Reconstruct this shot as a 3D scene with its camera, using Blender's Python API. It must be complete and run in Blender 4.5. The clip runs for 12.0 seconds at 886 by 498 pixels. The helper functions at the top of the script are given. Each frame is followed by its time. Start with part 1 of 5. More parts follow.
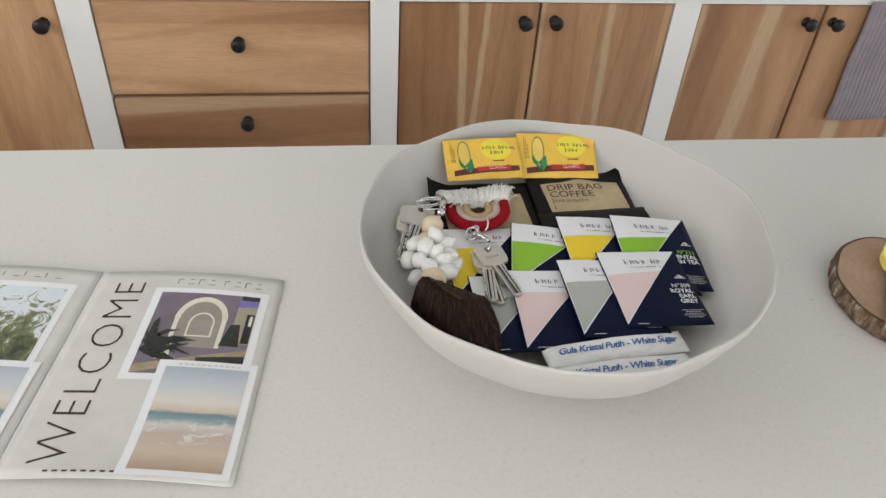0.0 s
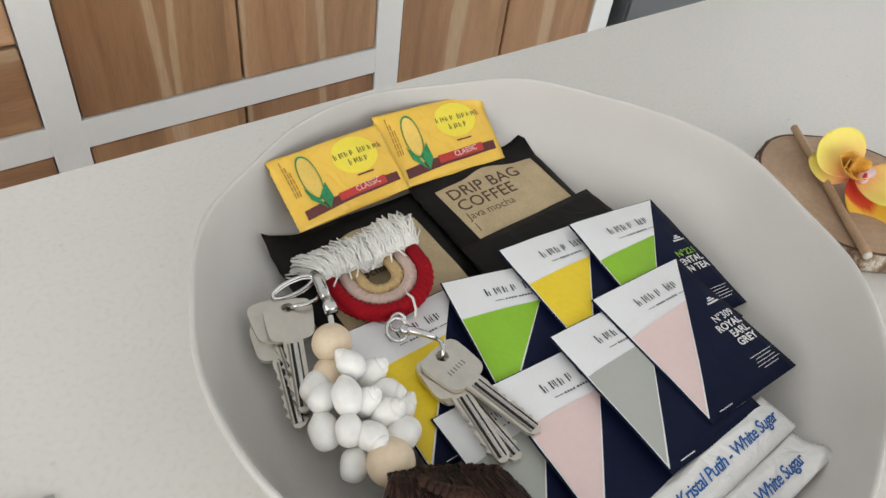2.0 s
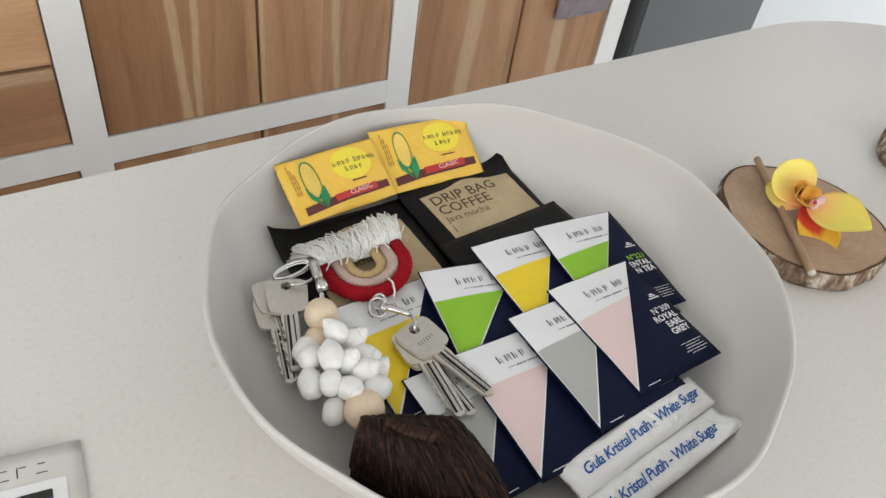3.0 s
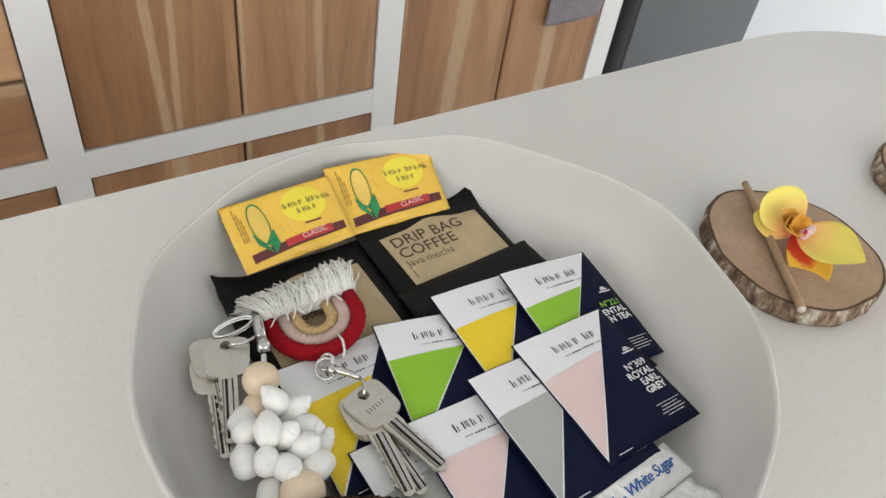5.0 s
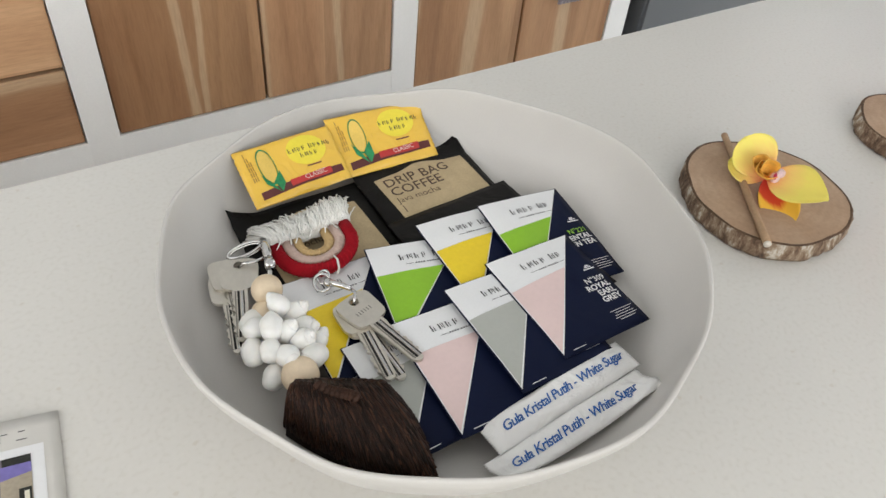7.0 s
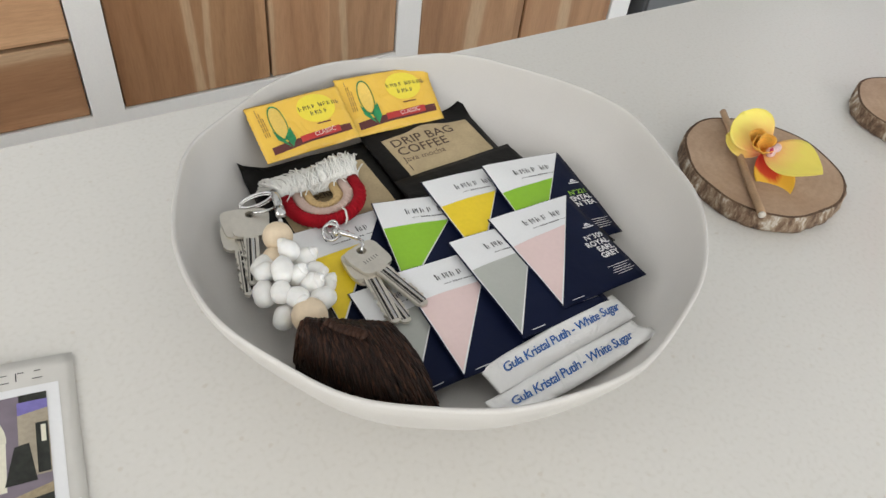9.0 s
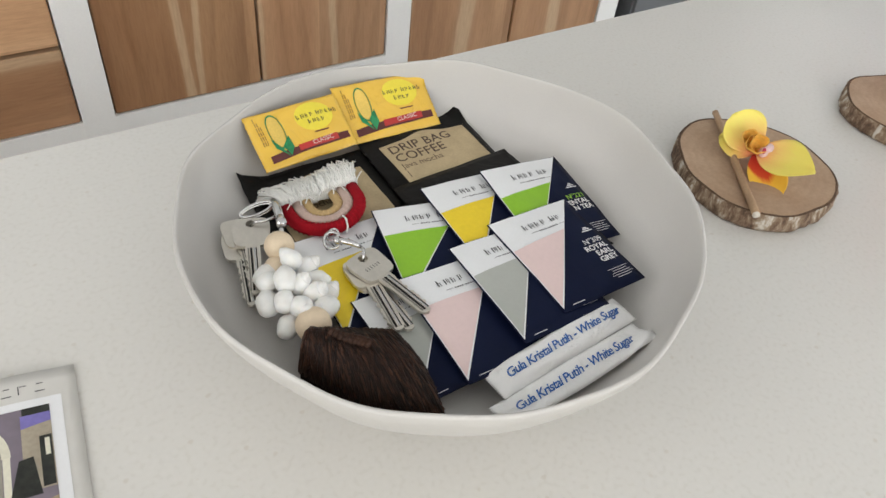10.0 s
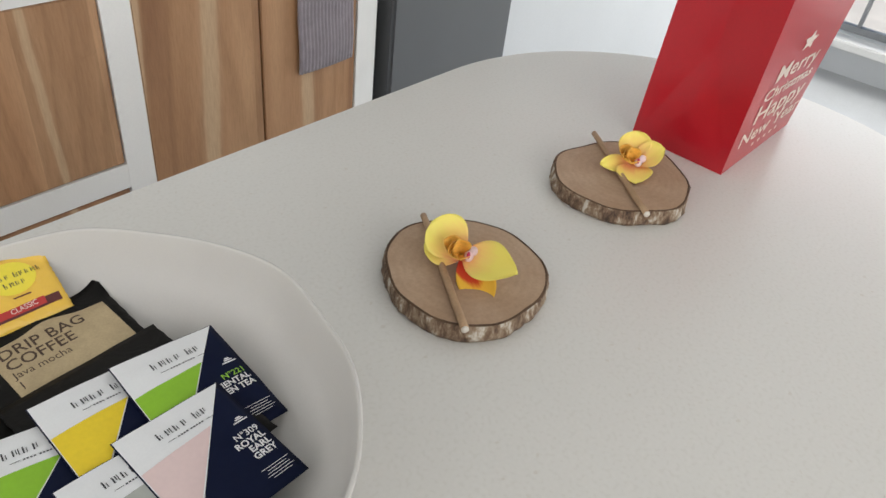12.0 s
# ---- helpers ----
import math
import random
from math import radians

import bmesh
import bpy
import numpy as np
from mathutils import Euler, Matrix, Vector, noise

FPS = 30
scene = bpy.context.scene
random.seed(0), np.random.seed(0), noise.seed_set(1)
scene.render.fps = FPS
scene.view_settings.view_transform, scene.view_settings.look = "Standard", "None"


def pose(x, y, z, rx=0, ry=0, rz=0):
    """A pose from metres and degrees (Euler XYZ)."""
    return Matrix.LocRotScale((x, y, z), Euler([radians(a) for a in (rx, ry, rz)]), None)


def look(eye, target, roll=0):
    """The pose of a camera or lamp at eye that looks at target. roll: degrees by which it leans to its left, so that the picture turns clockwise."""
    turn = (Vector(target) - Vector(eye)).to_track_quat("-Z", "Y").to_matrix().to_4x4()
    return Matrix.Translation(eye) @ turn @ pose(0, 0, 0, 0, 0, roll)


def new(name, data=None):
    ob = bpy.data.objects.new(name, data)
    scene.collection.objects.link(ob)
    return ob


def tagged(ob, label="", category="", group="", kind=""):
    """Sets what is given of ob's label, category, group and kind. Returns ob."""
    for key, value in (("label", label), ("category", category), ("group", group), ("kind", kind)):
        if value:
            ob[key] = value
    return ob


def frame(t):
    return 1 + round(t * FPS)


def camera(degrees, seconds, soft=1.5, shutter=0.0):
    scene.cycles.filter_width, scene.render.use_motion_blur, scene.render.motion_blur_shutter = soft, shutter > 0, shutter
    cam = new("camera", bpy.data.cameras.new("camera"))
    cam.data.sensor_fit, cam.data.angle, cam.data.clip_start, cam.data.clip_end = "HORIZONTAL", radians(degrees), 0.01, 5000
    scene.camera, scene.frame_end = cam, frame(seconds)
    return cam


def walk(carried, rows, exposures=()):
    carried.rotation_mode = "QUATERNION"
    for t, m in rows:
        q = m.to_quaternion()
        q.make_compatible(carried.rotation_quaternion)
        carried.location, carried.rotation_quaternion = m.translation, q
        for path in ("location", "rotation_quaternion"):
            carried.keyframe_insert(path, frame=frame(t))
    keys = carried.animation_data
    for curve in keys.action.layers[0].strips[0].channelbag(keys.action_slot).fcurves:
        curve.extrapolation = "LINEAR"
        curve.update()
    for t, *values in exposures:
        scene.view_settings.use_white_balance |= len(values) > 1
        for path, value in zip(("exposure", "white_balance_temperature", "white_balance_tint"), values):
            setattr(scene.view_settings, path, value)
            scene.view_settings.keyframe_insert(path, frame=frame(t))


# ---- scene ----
cam = camera(62.4, 12.0)
PATH = [
    (0, (-0.139, -0.264, 1.315), (0.154, 1.287, 0.087), 4.2),
    (0.5, (-0.216, -0.214, 1.31), (0.532, 1.148, 0.052), 9.0),
    (1, (-0.22, -0.108, 1.287), (0.634, 1.191, 0.028), 8.1),
    (1.5, (-0.173, 0.01, 1.237), (0.736, 1.155, -0.127), 9.7),
    (2, (-0.16, 0.011, 1.234), (0.795, 1.083, -0.158), 9.0),
    (2.5, (-0.18, -0.019, 1.249), (0.769, 1.093, -0.116), 9.4),
    (3, (-0.18, -0.044, 1.261), (0.78, 1.102, -0.067), 9.8),
    (5, (-0.139, -0.022, 1.263), (0.823, 1.122, -0.067), 9.5),
    (5.5, (-0.144, -0.024, 1.257), (0.775, 1.139, -0.085), 9.6),
    (6, (-0.132, -0.056, 1.266), (0.822, 1.092, -0.065), 9.1),
    (6.5, (-0.14, -0.082, 1.271), (0.784, 1.065, -0.081), 7.8),
    (7, (-0.151, -0.091, 1.278), (0.727, 1.086, -0.08), 6.2),
    (9, (-0.168, -0.111, 1.271), (0.71, 1.049, -0.101), 7.7),
    (9.5, (-0.165, -0.116, 1.276), (0.743, 1.035, -0.086), 7.5),
    (10, (-0.173, -0.107, 1.275), (0.727, 1.039, -0.095), 7.5),
    (10.5, (-0.177, -0.1, 1.273), (0.704, 1.051, -0.106), 7.7),
    (11, (-0.155, -0.106, 1.282), (0.783, 1.042, -0.06), 6.2),
    (11.5, (-0.111, -0.11, 1.29), (0.953, 0.977, -0.01), 6.5),
    (12, (-0.034, -0.108, 1.298), (1.253, 0.827, 0.086), 7.7),
]
EXPOSURES = [(0, -0.22), (0.5, -0.06), (1.5, -0.05), (2.5, -0.05), (5.5, -0.03), (6.5, 0.0), (9.5, -0.02), (11, 0.0), (11.5, 0.06), (12, -0.22)]
walk(cam, [(t, look(eye, target, roll)) for t, eye, target, roll in PATH], EXPOSURES)

# ---- world, light ----
world = bpy.data.worlds.new("world")
scene.world = world
world.use_nodes = True
wn = world.node_tree.nodes
sky = wn.new("ShaderNodeTexSky")
sky.sky_type, sky.sun_disc = "NISHITA", False
sky.sun_elevation, sky.sun_rotation = radians(55), radians(10)
wn["Background"].inputs["Strength"].default_value = 0.15
world.node_tree.links.new(sky.outputs["Color"], wn["Background"].inputs["Color"])


sun_data = bpy.data.lights.new("sun", "SUN")
sun_data.energy, sun_data.angle, sun_data.color = 4.5, radians(0.5), (1.0, 0.96, 0.9)
sun = new("sun", sun_data)
sun.matrix_world = look((0.6, 3.4, 5.0), (0, 0, 0))


def area_lamp(name, m, w, h, power, colour):
    data = bpy.data.lights.new(name, "AREA")
    data.shape, data.size, data.size_y, data.energy, data.color = "RECTANGLE", w, h, power, colour
    ob = new(name, data)
    ob.matrix_world = m
    return ob


# Front fill from an unseen opening behind the camera, raised to light upright faces.
area_lamp("unseen_south_window_light", look((-0.35, -2.15, 1.6), (-0.35, 0.0, 1.0)), 3.4, 1.9, 51, (1.0, 0.955, 0.87))
area_lamp("side_window_light", look((3.8, 0.0, 1.25), (0.0, 0.0, 1.1)), 1.9, 1.9, 50, (0.97, 0.98, 0.965))
# Added fill from an unseen west opening; brightens the cabinets at the left.
area_lamp("west_fill_light", look((-2.15, 0.1, 1.7), (0.0, 0.1, 1.0)), 1.6, 1.3, 24, (1.0, 0.955, 0.89))


# ---- materials ----
def shader(name, colour, rough=0.5, metal=0.0, coat=0.0, sheen=0.0, sub=0.0, spec=0.5):
    m = bpy.data.materials.new(name)
    m.use_nodes = True
    b = m.node_tree.nodes["Principled BSDF"]
    b.inputs["Base Color"].default_value = (*colour, 1)
    b.inputs["Roughness"].default_value = rough
    b.inputs["Metallic"].default_value = metal
    b.inputs["Specular IOR Level"].default_value = spec
    b.inputs["Coat Weight"].default_value = coat
    b.inputs["Sheen Weight"].default_value = sheen
    b.inputs["Subsurface Weight"].default_value = sub
    b.inputs["Subsurface Radius"].default_value = (0.004, 0.003, 0.002)
    return m, m.node_tree.nodes, m.node_tree.links, b


def coords(n, l, scale=(1, 1, 1), world_space=False, shuffle=0.0):
    """Mapped object or world coordinates, shifted at random from object to object."""
    mp = n.new("ShaderNodeMapping")
    mp.inputs["Scale"].default_value = scale
    if world_space:
        src = n.new("ShaderNodeNewGeometry").outputs["Position"]
    else:
        src = n.new("ShaderNodeTexCoord").outputs["Object"]
    if shuffle:
        info = n.new("ShaderNodeObjectInfo")
        mul = n.new("ShaderNodeVectorMath")
        mul.operation = "MULTIPLY_ADD"
        com = n.new("ShaderNodeCombineXYZ")
        for k in "XYZ":
            l.new(info.outputs["Random"], com.inputs[k])
        l.new(com.outputs[0], mul.inputs[0])
        mul.inputs[1].default_value = (shuffle, shuffle * 1.7, shuffle * 2.3)
        l.new(src, mul.inputs[2])
        src = mul.outputs[0]
    l.new(src, mp.inputs["Vector"])
    return mp.outputs["Vector"]


def noise_tex(n, l, vec, scale, detail=4, rough=0.55, distort=0.0):
    t = n.new("ShaderNodeTexNoise")
    t.inputs["Scale"].default_value = scale
    t.inputs["Detail"].default_value = detail
    t.inputs["Roughness"].default_value = rough
    t.inputs["Distortion"].default_value = distort
    l.new(vec, t.inputs["Vector"])
    return t.outputs["Fac"]


def ramp(n, l, fac, stops):
    r = n.new("ShaderNodeValToRGB")
    e = r.color_ramp.elements
    while len(e) < len(stops):
        e.new(0.5)
    for k, (p, c) in zip(e, stops):
        k.position, k.color = p, (*c, 1) if len(c) == 3 else c
    l.new(fac, r.inputs["Fac"])
    return r.outputs["Color"]


def mix(n, l, fac, a, b, mode="MIX"):
    m = n.new("ShaderNodeMix")
    m.data_type, m.blend_type = "RGBA", mode
    for sock, v in ((m.inputs["Factor"], fac), (m.inputs["A"], a), (m.inputs["B"], b)):
        if isinstance(v, (int, float)):
            sock.default_value = v
        elif isinstance(v, tuple):
            sock.default_value = (*v, 1)
        else:
            l.new(v, sock)
    return m.outputs["Result"]


def bump(n, l, b, height, strength, distance):
    k = n.new("ShaderNodeBump")
    k.inputs["Strength"].default_value = strength
    k.inputs["Distance"].default_value = distance
    l.new(height, k.inputs["Height"])
    l.new(k.outputs["Normal"], b.inputs["Normal"])


def varied(name, colour, rough=0.5, metal=0.0, amount=0.12, fine=400, coarse=25, relief=0.1, depth=0.0005, coat=0.0, sheen=0.0, sub=0.0, spec=0.5):
    """A surface with fine grain and broad, faint unevenness."""
    m, n, l, b = shader(name, colour, rough, metal, coat, sheen, sub, spec)
    v = coords(n, l, shuffle=3.0)
    f1, f2 = noise_tex(n, l, v, fine, 3), noise_tex(n, l, v, coarse, 4)
    dark = tuple(c * (1 - amount) for c in colour)
    light = tuple(min(1, c * (1 + amount * 0.7)) for c in colour)
    c1 = ramp(n, l, f2, [(0.3, dark), (0.7, light)])
    c2 = ramp(n, l, f1, [(0.3, (1 - amount,) * 3), (0.65, (1, 1, 1))])
    l.new(mix(n, l, 1.0, c1, c2, "MULTIPLY"), b.inputs["Base Color"])
    if relief:
        bump(n, l, b, f1, relief, depth)
    return m


def quartz():
    m, n, l, b = shader("speckled_quartz", (0.72, 0.70, 0.66), 0.29)
    v = coords(n, l, world_space=True)
    base = ramp(n, l, noise_tex(n, l, v, 5, 0), [(0.2, (0.655, 0.635, 0.595)), (0.8, (0.675, 0.655, 0.615))])
    grit = ramp(n, l, noise_tex(n, l, v, 300, 0), [(0.28, (0.88, 0.87, 0.84)), (0.42, (0.98, 0.98, 0.97)), (0.62, (1, 1, 1)), (0.75, (1.04, 1.04, 1.04))])
    c = mix(n, l, 0.34, base, grit, "MULTIPLY")
    flecks = ramp(n, l, noise_tex(n, l, v, 160, 0), [(0.78, (0, 0, 0)), (0.86, (0.30,) * 3)])
    c = mix(n, l, flecks, c, (0.50, 0.43, 0.34))
    l.new(c, b.inputs["Base Color"])
    return m


def teak(name, along, tone=(1.02, 1.06, 1.06), streaks=()):
    """Oiled teak, brown heartwood with pale sapwood; along: the axis of the grain.
    streaks: sapwood bands as (place across the grain, width, lean, height at which the place holds)."""
    m, n, l, b = shader(name, (0.4, 0.24, 0.12), 0.45)
    stretch = {"z": (1, 1, 0.10), "x": (0.10, 1, 1)}[along]
    v = coords(n, l, stretch, shuffle=9.0)

    def calc(op, a, c=None, d=None):
        k = n.new("ShaderNodeMath")
        k.operation = op
        for sock, val in zip(k.inputs, (a, c, d)):
            if isinstance(val, (int, float)):
                sock.default_value = val
            elif val is not None:
                l.new(val, sock)
        return k.outputs[0]

    broad = noise_tex(n, l, v, 8, 3, 0.5, 0.5)
    heart = ramp(n, l, broad, [(0.30, (0.235, 0.108, 0.050)), (0.45, (0.355, 0.180, 0.086)), (0.6, (0.45, 0.252, 0.130)), (0.75, (0.355, 0.186, 0.092))])
    cathedral = noise_tex(n, l, coords(n, l, tuple(k * 1.0 for k in stretch), shuffle=5.0), 3.2, 1, 0.4, 0.3)
    rings = calc("FRACT", calc("MULTIPLY", cathedral, 16.0))
    heart = mix(n, l, 0.55, heart, ramp(n, l, rings, [(0.0, (0.80, 0.76, 0.72)), (0.25, (1.0, 1.0, 1.0)), (0.85, (1.08, 1.08, 1.08)), (1.0, (0.80, 0.76, 0.72))]), "MULTIPLY")
    heart = mix(n, l, 1.0, heart, tone, "MULTIPLY")
    raw = n.new("ShaderNodeSeparateXYZ")
    l.new(n.new("ShaderNodeTexCoord").outputs["Object"], raw.inputs[0])
    across, up = (raw.outputs["X"], raw.outputs["Z"]) if along == "z" else (raw.outputs["Z"], raw.outputs["X"])
    wave = calc("MULTIPLY_ADD", noise_tex(n, l, v, 5, 2), 0.035, across)
    board = calc("FLOOR", calc("DIVIDE", wave, 0.135))
    tint = n.new("ShaderNodeTexWhiteNoise")
    tint.noise_dimensions = "2D"
    info = n.new("ShaderNodeObjectInfo")
    com = n.new("ShaderNodeCombineXYZ")
    l.new(board, com.inputs["X"])
    l.new(info.outputs["Random"], com.inputs["Y"])
    l.new(com.outputs[0], tint.inputs["Vector"])
    c = mix(n, l, 1.0, heart, ramp(n, l, tint.outputs["Value"], [(0.0, (0.84, 0.81, 0.78)), (0.5, (0.98, 0.97, 0.96)), (1.0, (1.12, 1.13, 1.14))]), "MULTIPLY")
    warp = noise_tex(n, l, coords(n, l, (1, 1, 0.45) if along == "z" else (0.3, 1, 1), shuffle=2.0), 11, 3, 0.55)
    for place, width, lean, at in streaks:
        p = calc("MULTIPLY_ADD", calc("SUBTRACT", up, at), lean, place)
        d = calc("ABSOLUTE", calc("SUBTRACT", calc("MULTIPLY_ADD", calc("SUBTRACT", warp, 0.5), 0.018, across), p))
        band = ramp(n, l, calc("DIVIDE", d, width), [(0.0, (0.72,) * 3), (0.40, (0.62,) * 3), (0.52, (0.12,) * 3), (0.75, (0, 0, 0))])
        c = mix(n, l, band, c, (0.60, 0.435, 0.275))
    fine = noise_tex(n, l, coords(n, l, stretch, shuffle=4.0), 260, 4, 0.7)
    c = mix(n, l, 0.45, c, ramp(n, l, fine, [(0.3, (0.70, 0.64, 0.59)), (0.6, (1.06, 1.05, 1.04))]), "MULTIPLY")
    knots = noise_tex(n, l, coords(n, l, (1, 1, 1), shuffle=6.0), 14, 3, 0.6, 1.5)
    c = mix(n, l, ramp(n, l, knots, [(0.72, (0, 0, 0)), (0.82, (0.5,) * 3)]), c, (0.17, 0.085, 0.04))
    l.new(c, b.inputs["Base Color"])
    bump(n, l, b, fine, 0.12, 0.0006)
    return m


def bark():
    m, n, l, b = shader("birch_bark", (0.3, 0.22, 0.15), 0.9)
    v = coords(n, l, shuffle=5.0)
    f = noise_tex(n, l, coords(n, l, (1, 1, 0.45), shuffle=5.0), 95, 6, 0.68, 0.2)
    c = ramp(n, l, f, [(0.36, (0.055, 0.032, 0.022)), (0.47, (0.17, 0.105, 0.065)), (0.55, (0.30, 0.22, 0.15)), (0.63, (0.55, 0.50, 0.43))])
    l.new(c, b.inputs["Base Color"])
    bump(n, l, b, f, 1.0, 0.003)
    return m


def log_end():
    m, n, l, b = shader("cut_log_face", (0.45, 0.32, 0.2), 0.7)
    v = coords(n, l, (1, 1, 0.2), shuffle=0.0)
    w = n.new("ShaderNodeTexWave")
    w.wave_type, w.rings_direction = "RINGS", "Z"
    w.inputs["Scale"].default_value, w.inputs["Distortion"].default_value = 42, 2.6
    w.inputs["Detail"].default_value, w.inputs["Detail Scale"].default_value = 3, 1.2
    l.new(v, w.inputs["Vector"])
    c = ramp(n, l, noise_tex(n, l, v, 22, 4), [(0.3, (0.375, 0.245, 0.155)), (0.7, (0.475, 0.335, 0.225))])
    c = mix(n, l, 0.09, c, ramp(n, l, w.outputs["Color"], [(0.2, (0.62, 0.55, 0.5)), (0.8, (1.05, 1.03, 1.0))]), "MULTIPLY")
    fine = noise_tex(n, l, v, 350, 3)
    c = mix(n, l, 0.3, c, ramp(n, l, fine, [(0.3, (0.7, 0.66, 0.62)), (0.6, (1, 1, 1))]), "MULTIPLY")
    l.new(c, b.inputs["Base Color"])
    bump(n, l, b, fine, 0.25, 0.0005)
    return m


def foil(name, colour, rough, crease=0.35, amount=0.08, metal=0.0, spec=0.5, depth=0.0015, size=55):
    """Printed packet film with soft creases."""
    m, n, l, b = shader(name, colour, rough, metal, spec=spec)
    v = coords(n, l, shuffle=2.0)
    f = noise_tex(n, l, v, size, 3, 0.5, 0.8)
    c = ramp(n, l, noise_tex(n, l, v, 30, 4), [(0.3, tuple(k * (1 - amount) for k in colour)), (0.7, tuple(min(1, k * (1 + amount)) for k in colour))])
    l.new(c, b.inputs["Base Color"])
    bump(n, l, b, f, crease, depth)
    return m


def petal_paint(name, edge, heart, throat, stops=(0.26, 0.46, 0.74), spread=500.0):
    m, n, l, b = shader(name, edge, 0.55, sub=0.15)
    v = coords(n, l)
    sep = n.new("ShaderNodeSeparateXYZ")
    l.new(v, sep.inputs[0])
    add = n.new("ShaderNodeMath")
    add.operation = "MULTIPLY_ADD"
    l.new(noise_tex(n, l, coords(n, l, (1, 0.15, 1)), 260, 2), add.inputs[0])
    add.inputs[1].default_value = 0.012
    l.new(sep.outputs["Y"], add.inputs[2])
    k = n.new("ShaderNodeMath")
    k.operation = "MULTIPLY"
    l.new(add.outputs[0], k.inputs[0])
    k.inputs[1].default_value = 25.0
    sq = n.new("ShaderNodeMath")
    sq.operation = "POWER"
    l.new(sep.outputs["X"], sq.inputs[0])
    sq.inputs[1].default_value = 2.0
    side = n.new("ShaderNodeMath")
    side.operation = "MULTIPLY_ADD"
    l.new(sq.outputs[0], side.inputs[0])
    side.inputs[1].default_value = spread
    l.new(k.outputs[0], side.inputs[2])
    c = ramp(n, l, side.outputs[0], [(stops[0], throat), (stops[1], heart), (stops[2], edge), (1.0, edge)])
    l.new(c, b.inputs["Base Color"])
    bump(n, l, b, noise_tex(n, l, coords(n, l, (1, 0.1, 1)), 500, 2), 0.2, 0.0004)
    return m


def sunset_print():
    m, n, l, b = shader("printed_beach_photo", (0.5, 0.5, 0.5), 0.35)
    v = coords(n, l)
    sep = n.new("ShaderNodeSeparateXYZ")
    l.new(v, sep.inputs[0])
    k = n.new("ShaderNodeMath")
    k.operation = "MULTIPLY_ADD"
    wob = noise_tex(n, l, coords(n, l, (0.35, 1, 1)), 120, 5, 0.65)
    l.new(wob, k.inputs[0])
    k.inputs[1].default_value = 0.010
    l.new(sep.outputs["Y"], k.inputs[2])
    q = n.new("ShaderNodeMath")
    q.operation = "MULTIPLY_ADD"
    l.new(k.outputs[0], q.inputs[0])
    q.inputs[1].default_value, q.inputs[2].default_value = 11.2, 0.45
    c = ramp(n, l, q.outputs[0], [(0.0, (0.42, 0.30, 0.20)), (0.18, (0.58, 0.47, 0.37)), (0.34, (0.50, 0.42, 0.36)), (0.43, (0.62, 0.57, 0.52)), (0.47, (0.26, 0.34, 0.35)),
                               (0.53, (0.16, 0.25, 0.28)), (0.555, (0.60, 0.50, 0.40)), (0.66, (0.70, 0.65, 0.58)), (0.82, (0.55, 0.58, 0.60)), (1.0, (0.40, 0.45, 0.51))])
    foam = ramp(n, l, noise_tex(n, l, coords(n, l, (0.4, 1, 1)), 170, 6, 0.7, 1.2), [(0.56, (0, 0, 0)), (0.62, (0.8,) * 3)])
    low = ramp(n, l, q.outputs[0], [(0.2, (0, 0, 0)), (0.3, (1, 1, 1)), (0.46, (1, 1, 1)), (0.5, (0, 0, 0))])
    c = mix(n, l, mix(n, l, 1.0, foam, low, "MULTIPLY"), c, (0.74, 0.70, 0.66))
    l.new(c, b.inputs["Base Color"])
    return m


def leaf_print():
    m, n, l, b = shader("printed_palm_photo", (0.5, 0.5, 0.5), 0.35)
    v = coords(n, l)
    f = noise_tex(n, l, v, 42, 7, 0.7, 1.6)
    sep = n.new("ShaderNodeSeparateXYZ")
    l.new(v, sep.inputs[0])
    k = n.new("ShaderNodeMath")
    k.operation = "MULTIPLY_ADD"
    l.new(sep.outputs["Y"], k.inputs[0])
    k.inputs[1].default_value = 4.0
    l.new(f, k.inputs[2])
    c = ramp(n, l, k.outputs[0], [(0.32, (0.035, 0.045, 0.02)), (0.45, (0.12, 0.14, 0.06)), (0.53, (0.24, 0.24, 0.14)), (0.57, (0.72, 0.76, 0.78)), (0.8, (0.62, 0.70, 0.76))])
    l.new(c, b.inputs["Base Color"])
    return m


def raffia():
    """Dark dyed fibre; each strand takes its own shade."""
    m, n, l, b = shader("dark_brown_raffia", (0.03, 0.014, 0.009), 0.5, spec=0.18)
    geo = n.new("ShaderNodeNewGeometry")
    c = ramp(n, l, geo.outputs["Random Per Island"], [(0.0, (0.007, 0.0030, 0.0020)), (0.45, (0.018, 0.0075, 0.0045)), (0.8, (0.034, 0.0145, 0.0085)), (1.0, (0.070, 0.031, 0.017))])
    c = mix(n, l, 0.5, c, ramp(n, l, noise_tex(n, l, coords(n, l), 420, 3), [(0.3, (0.5, 0.5, 0.5)), (0.7, (1.2, 1.2, 1.2))]), "MULTIPLY")
    l.new(c, b.inputs["Base Color"])
    return m


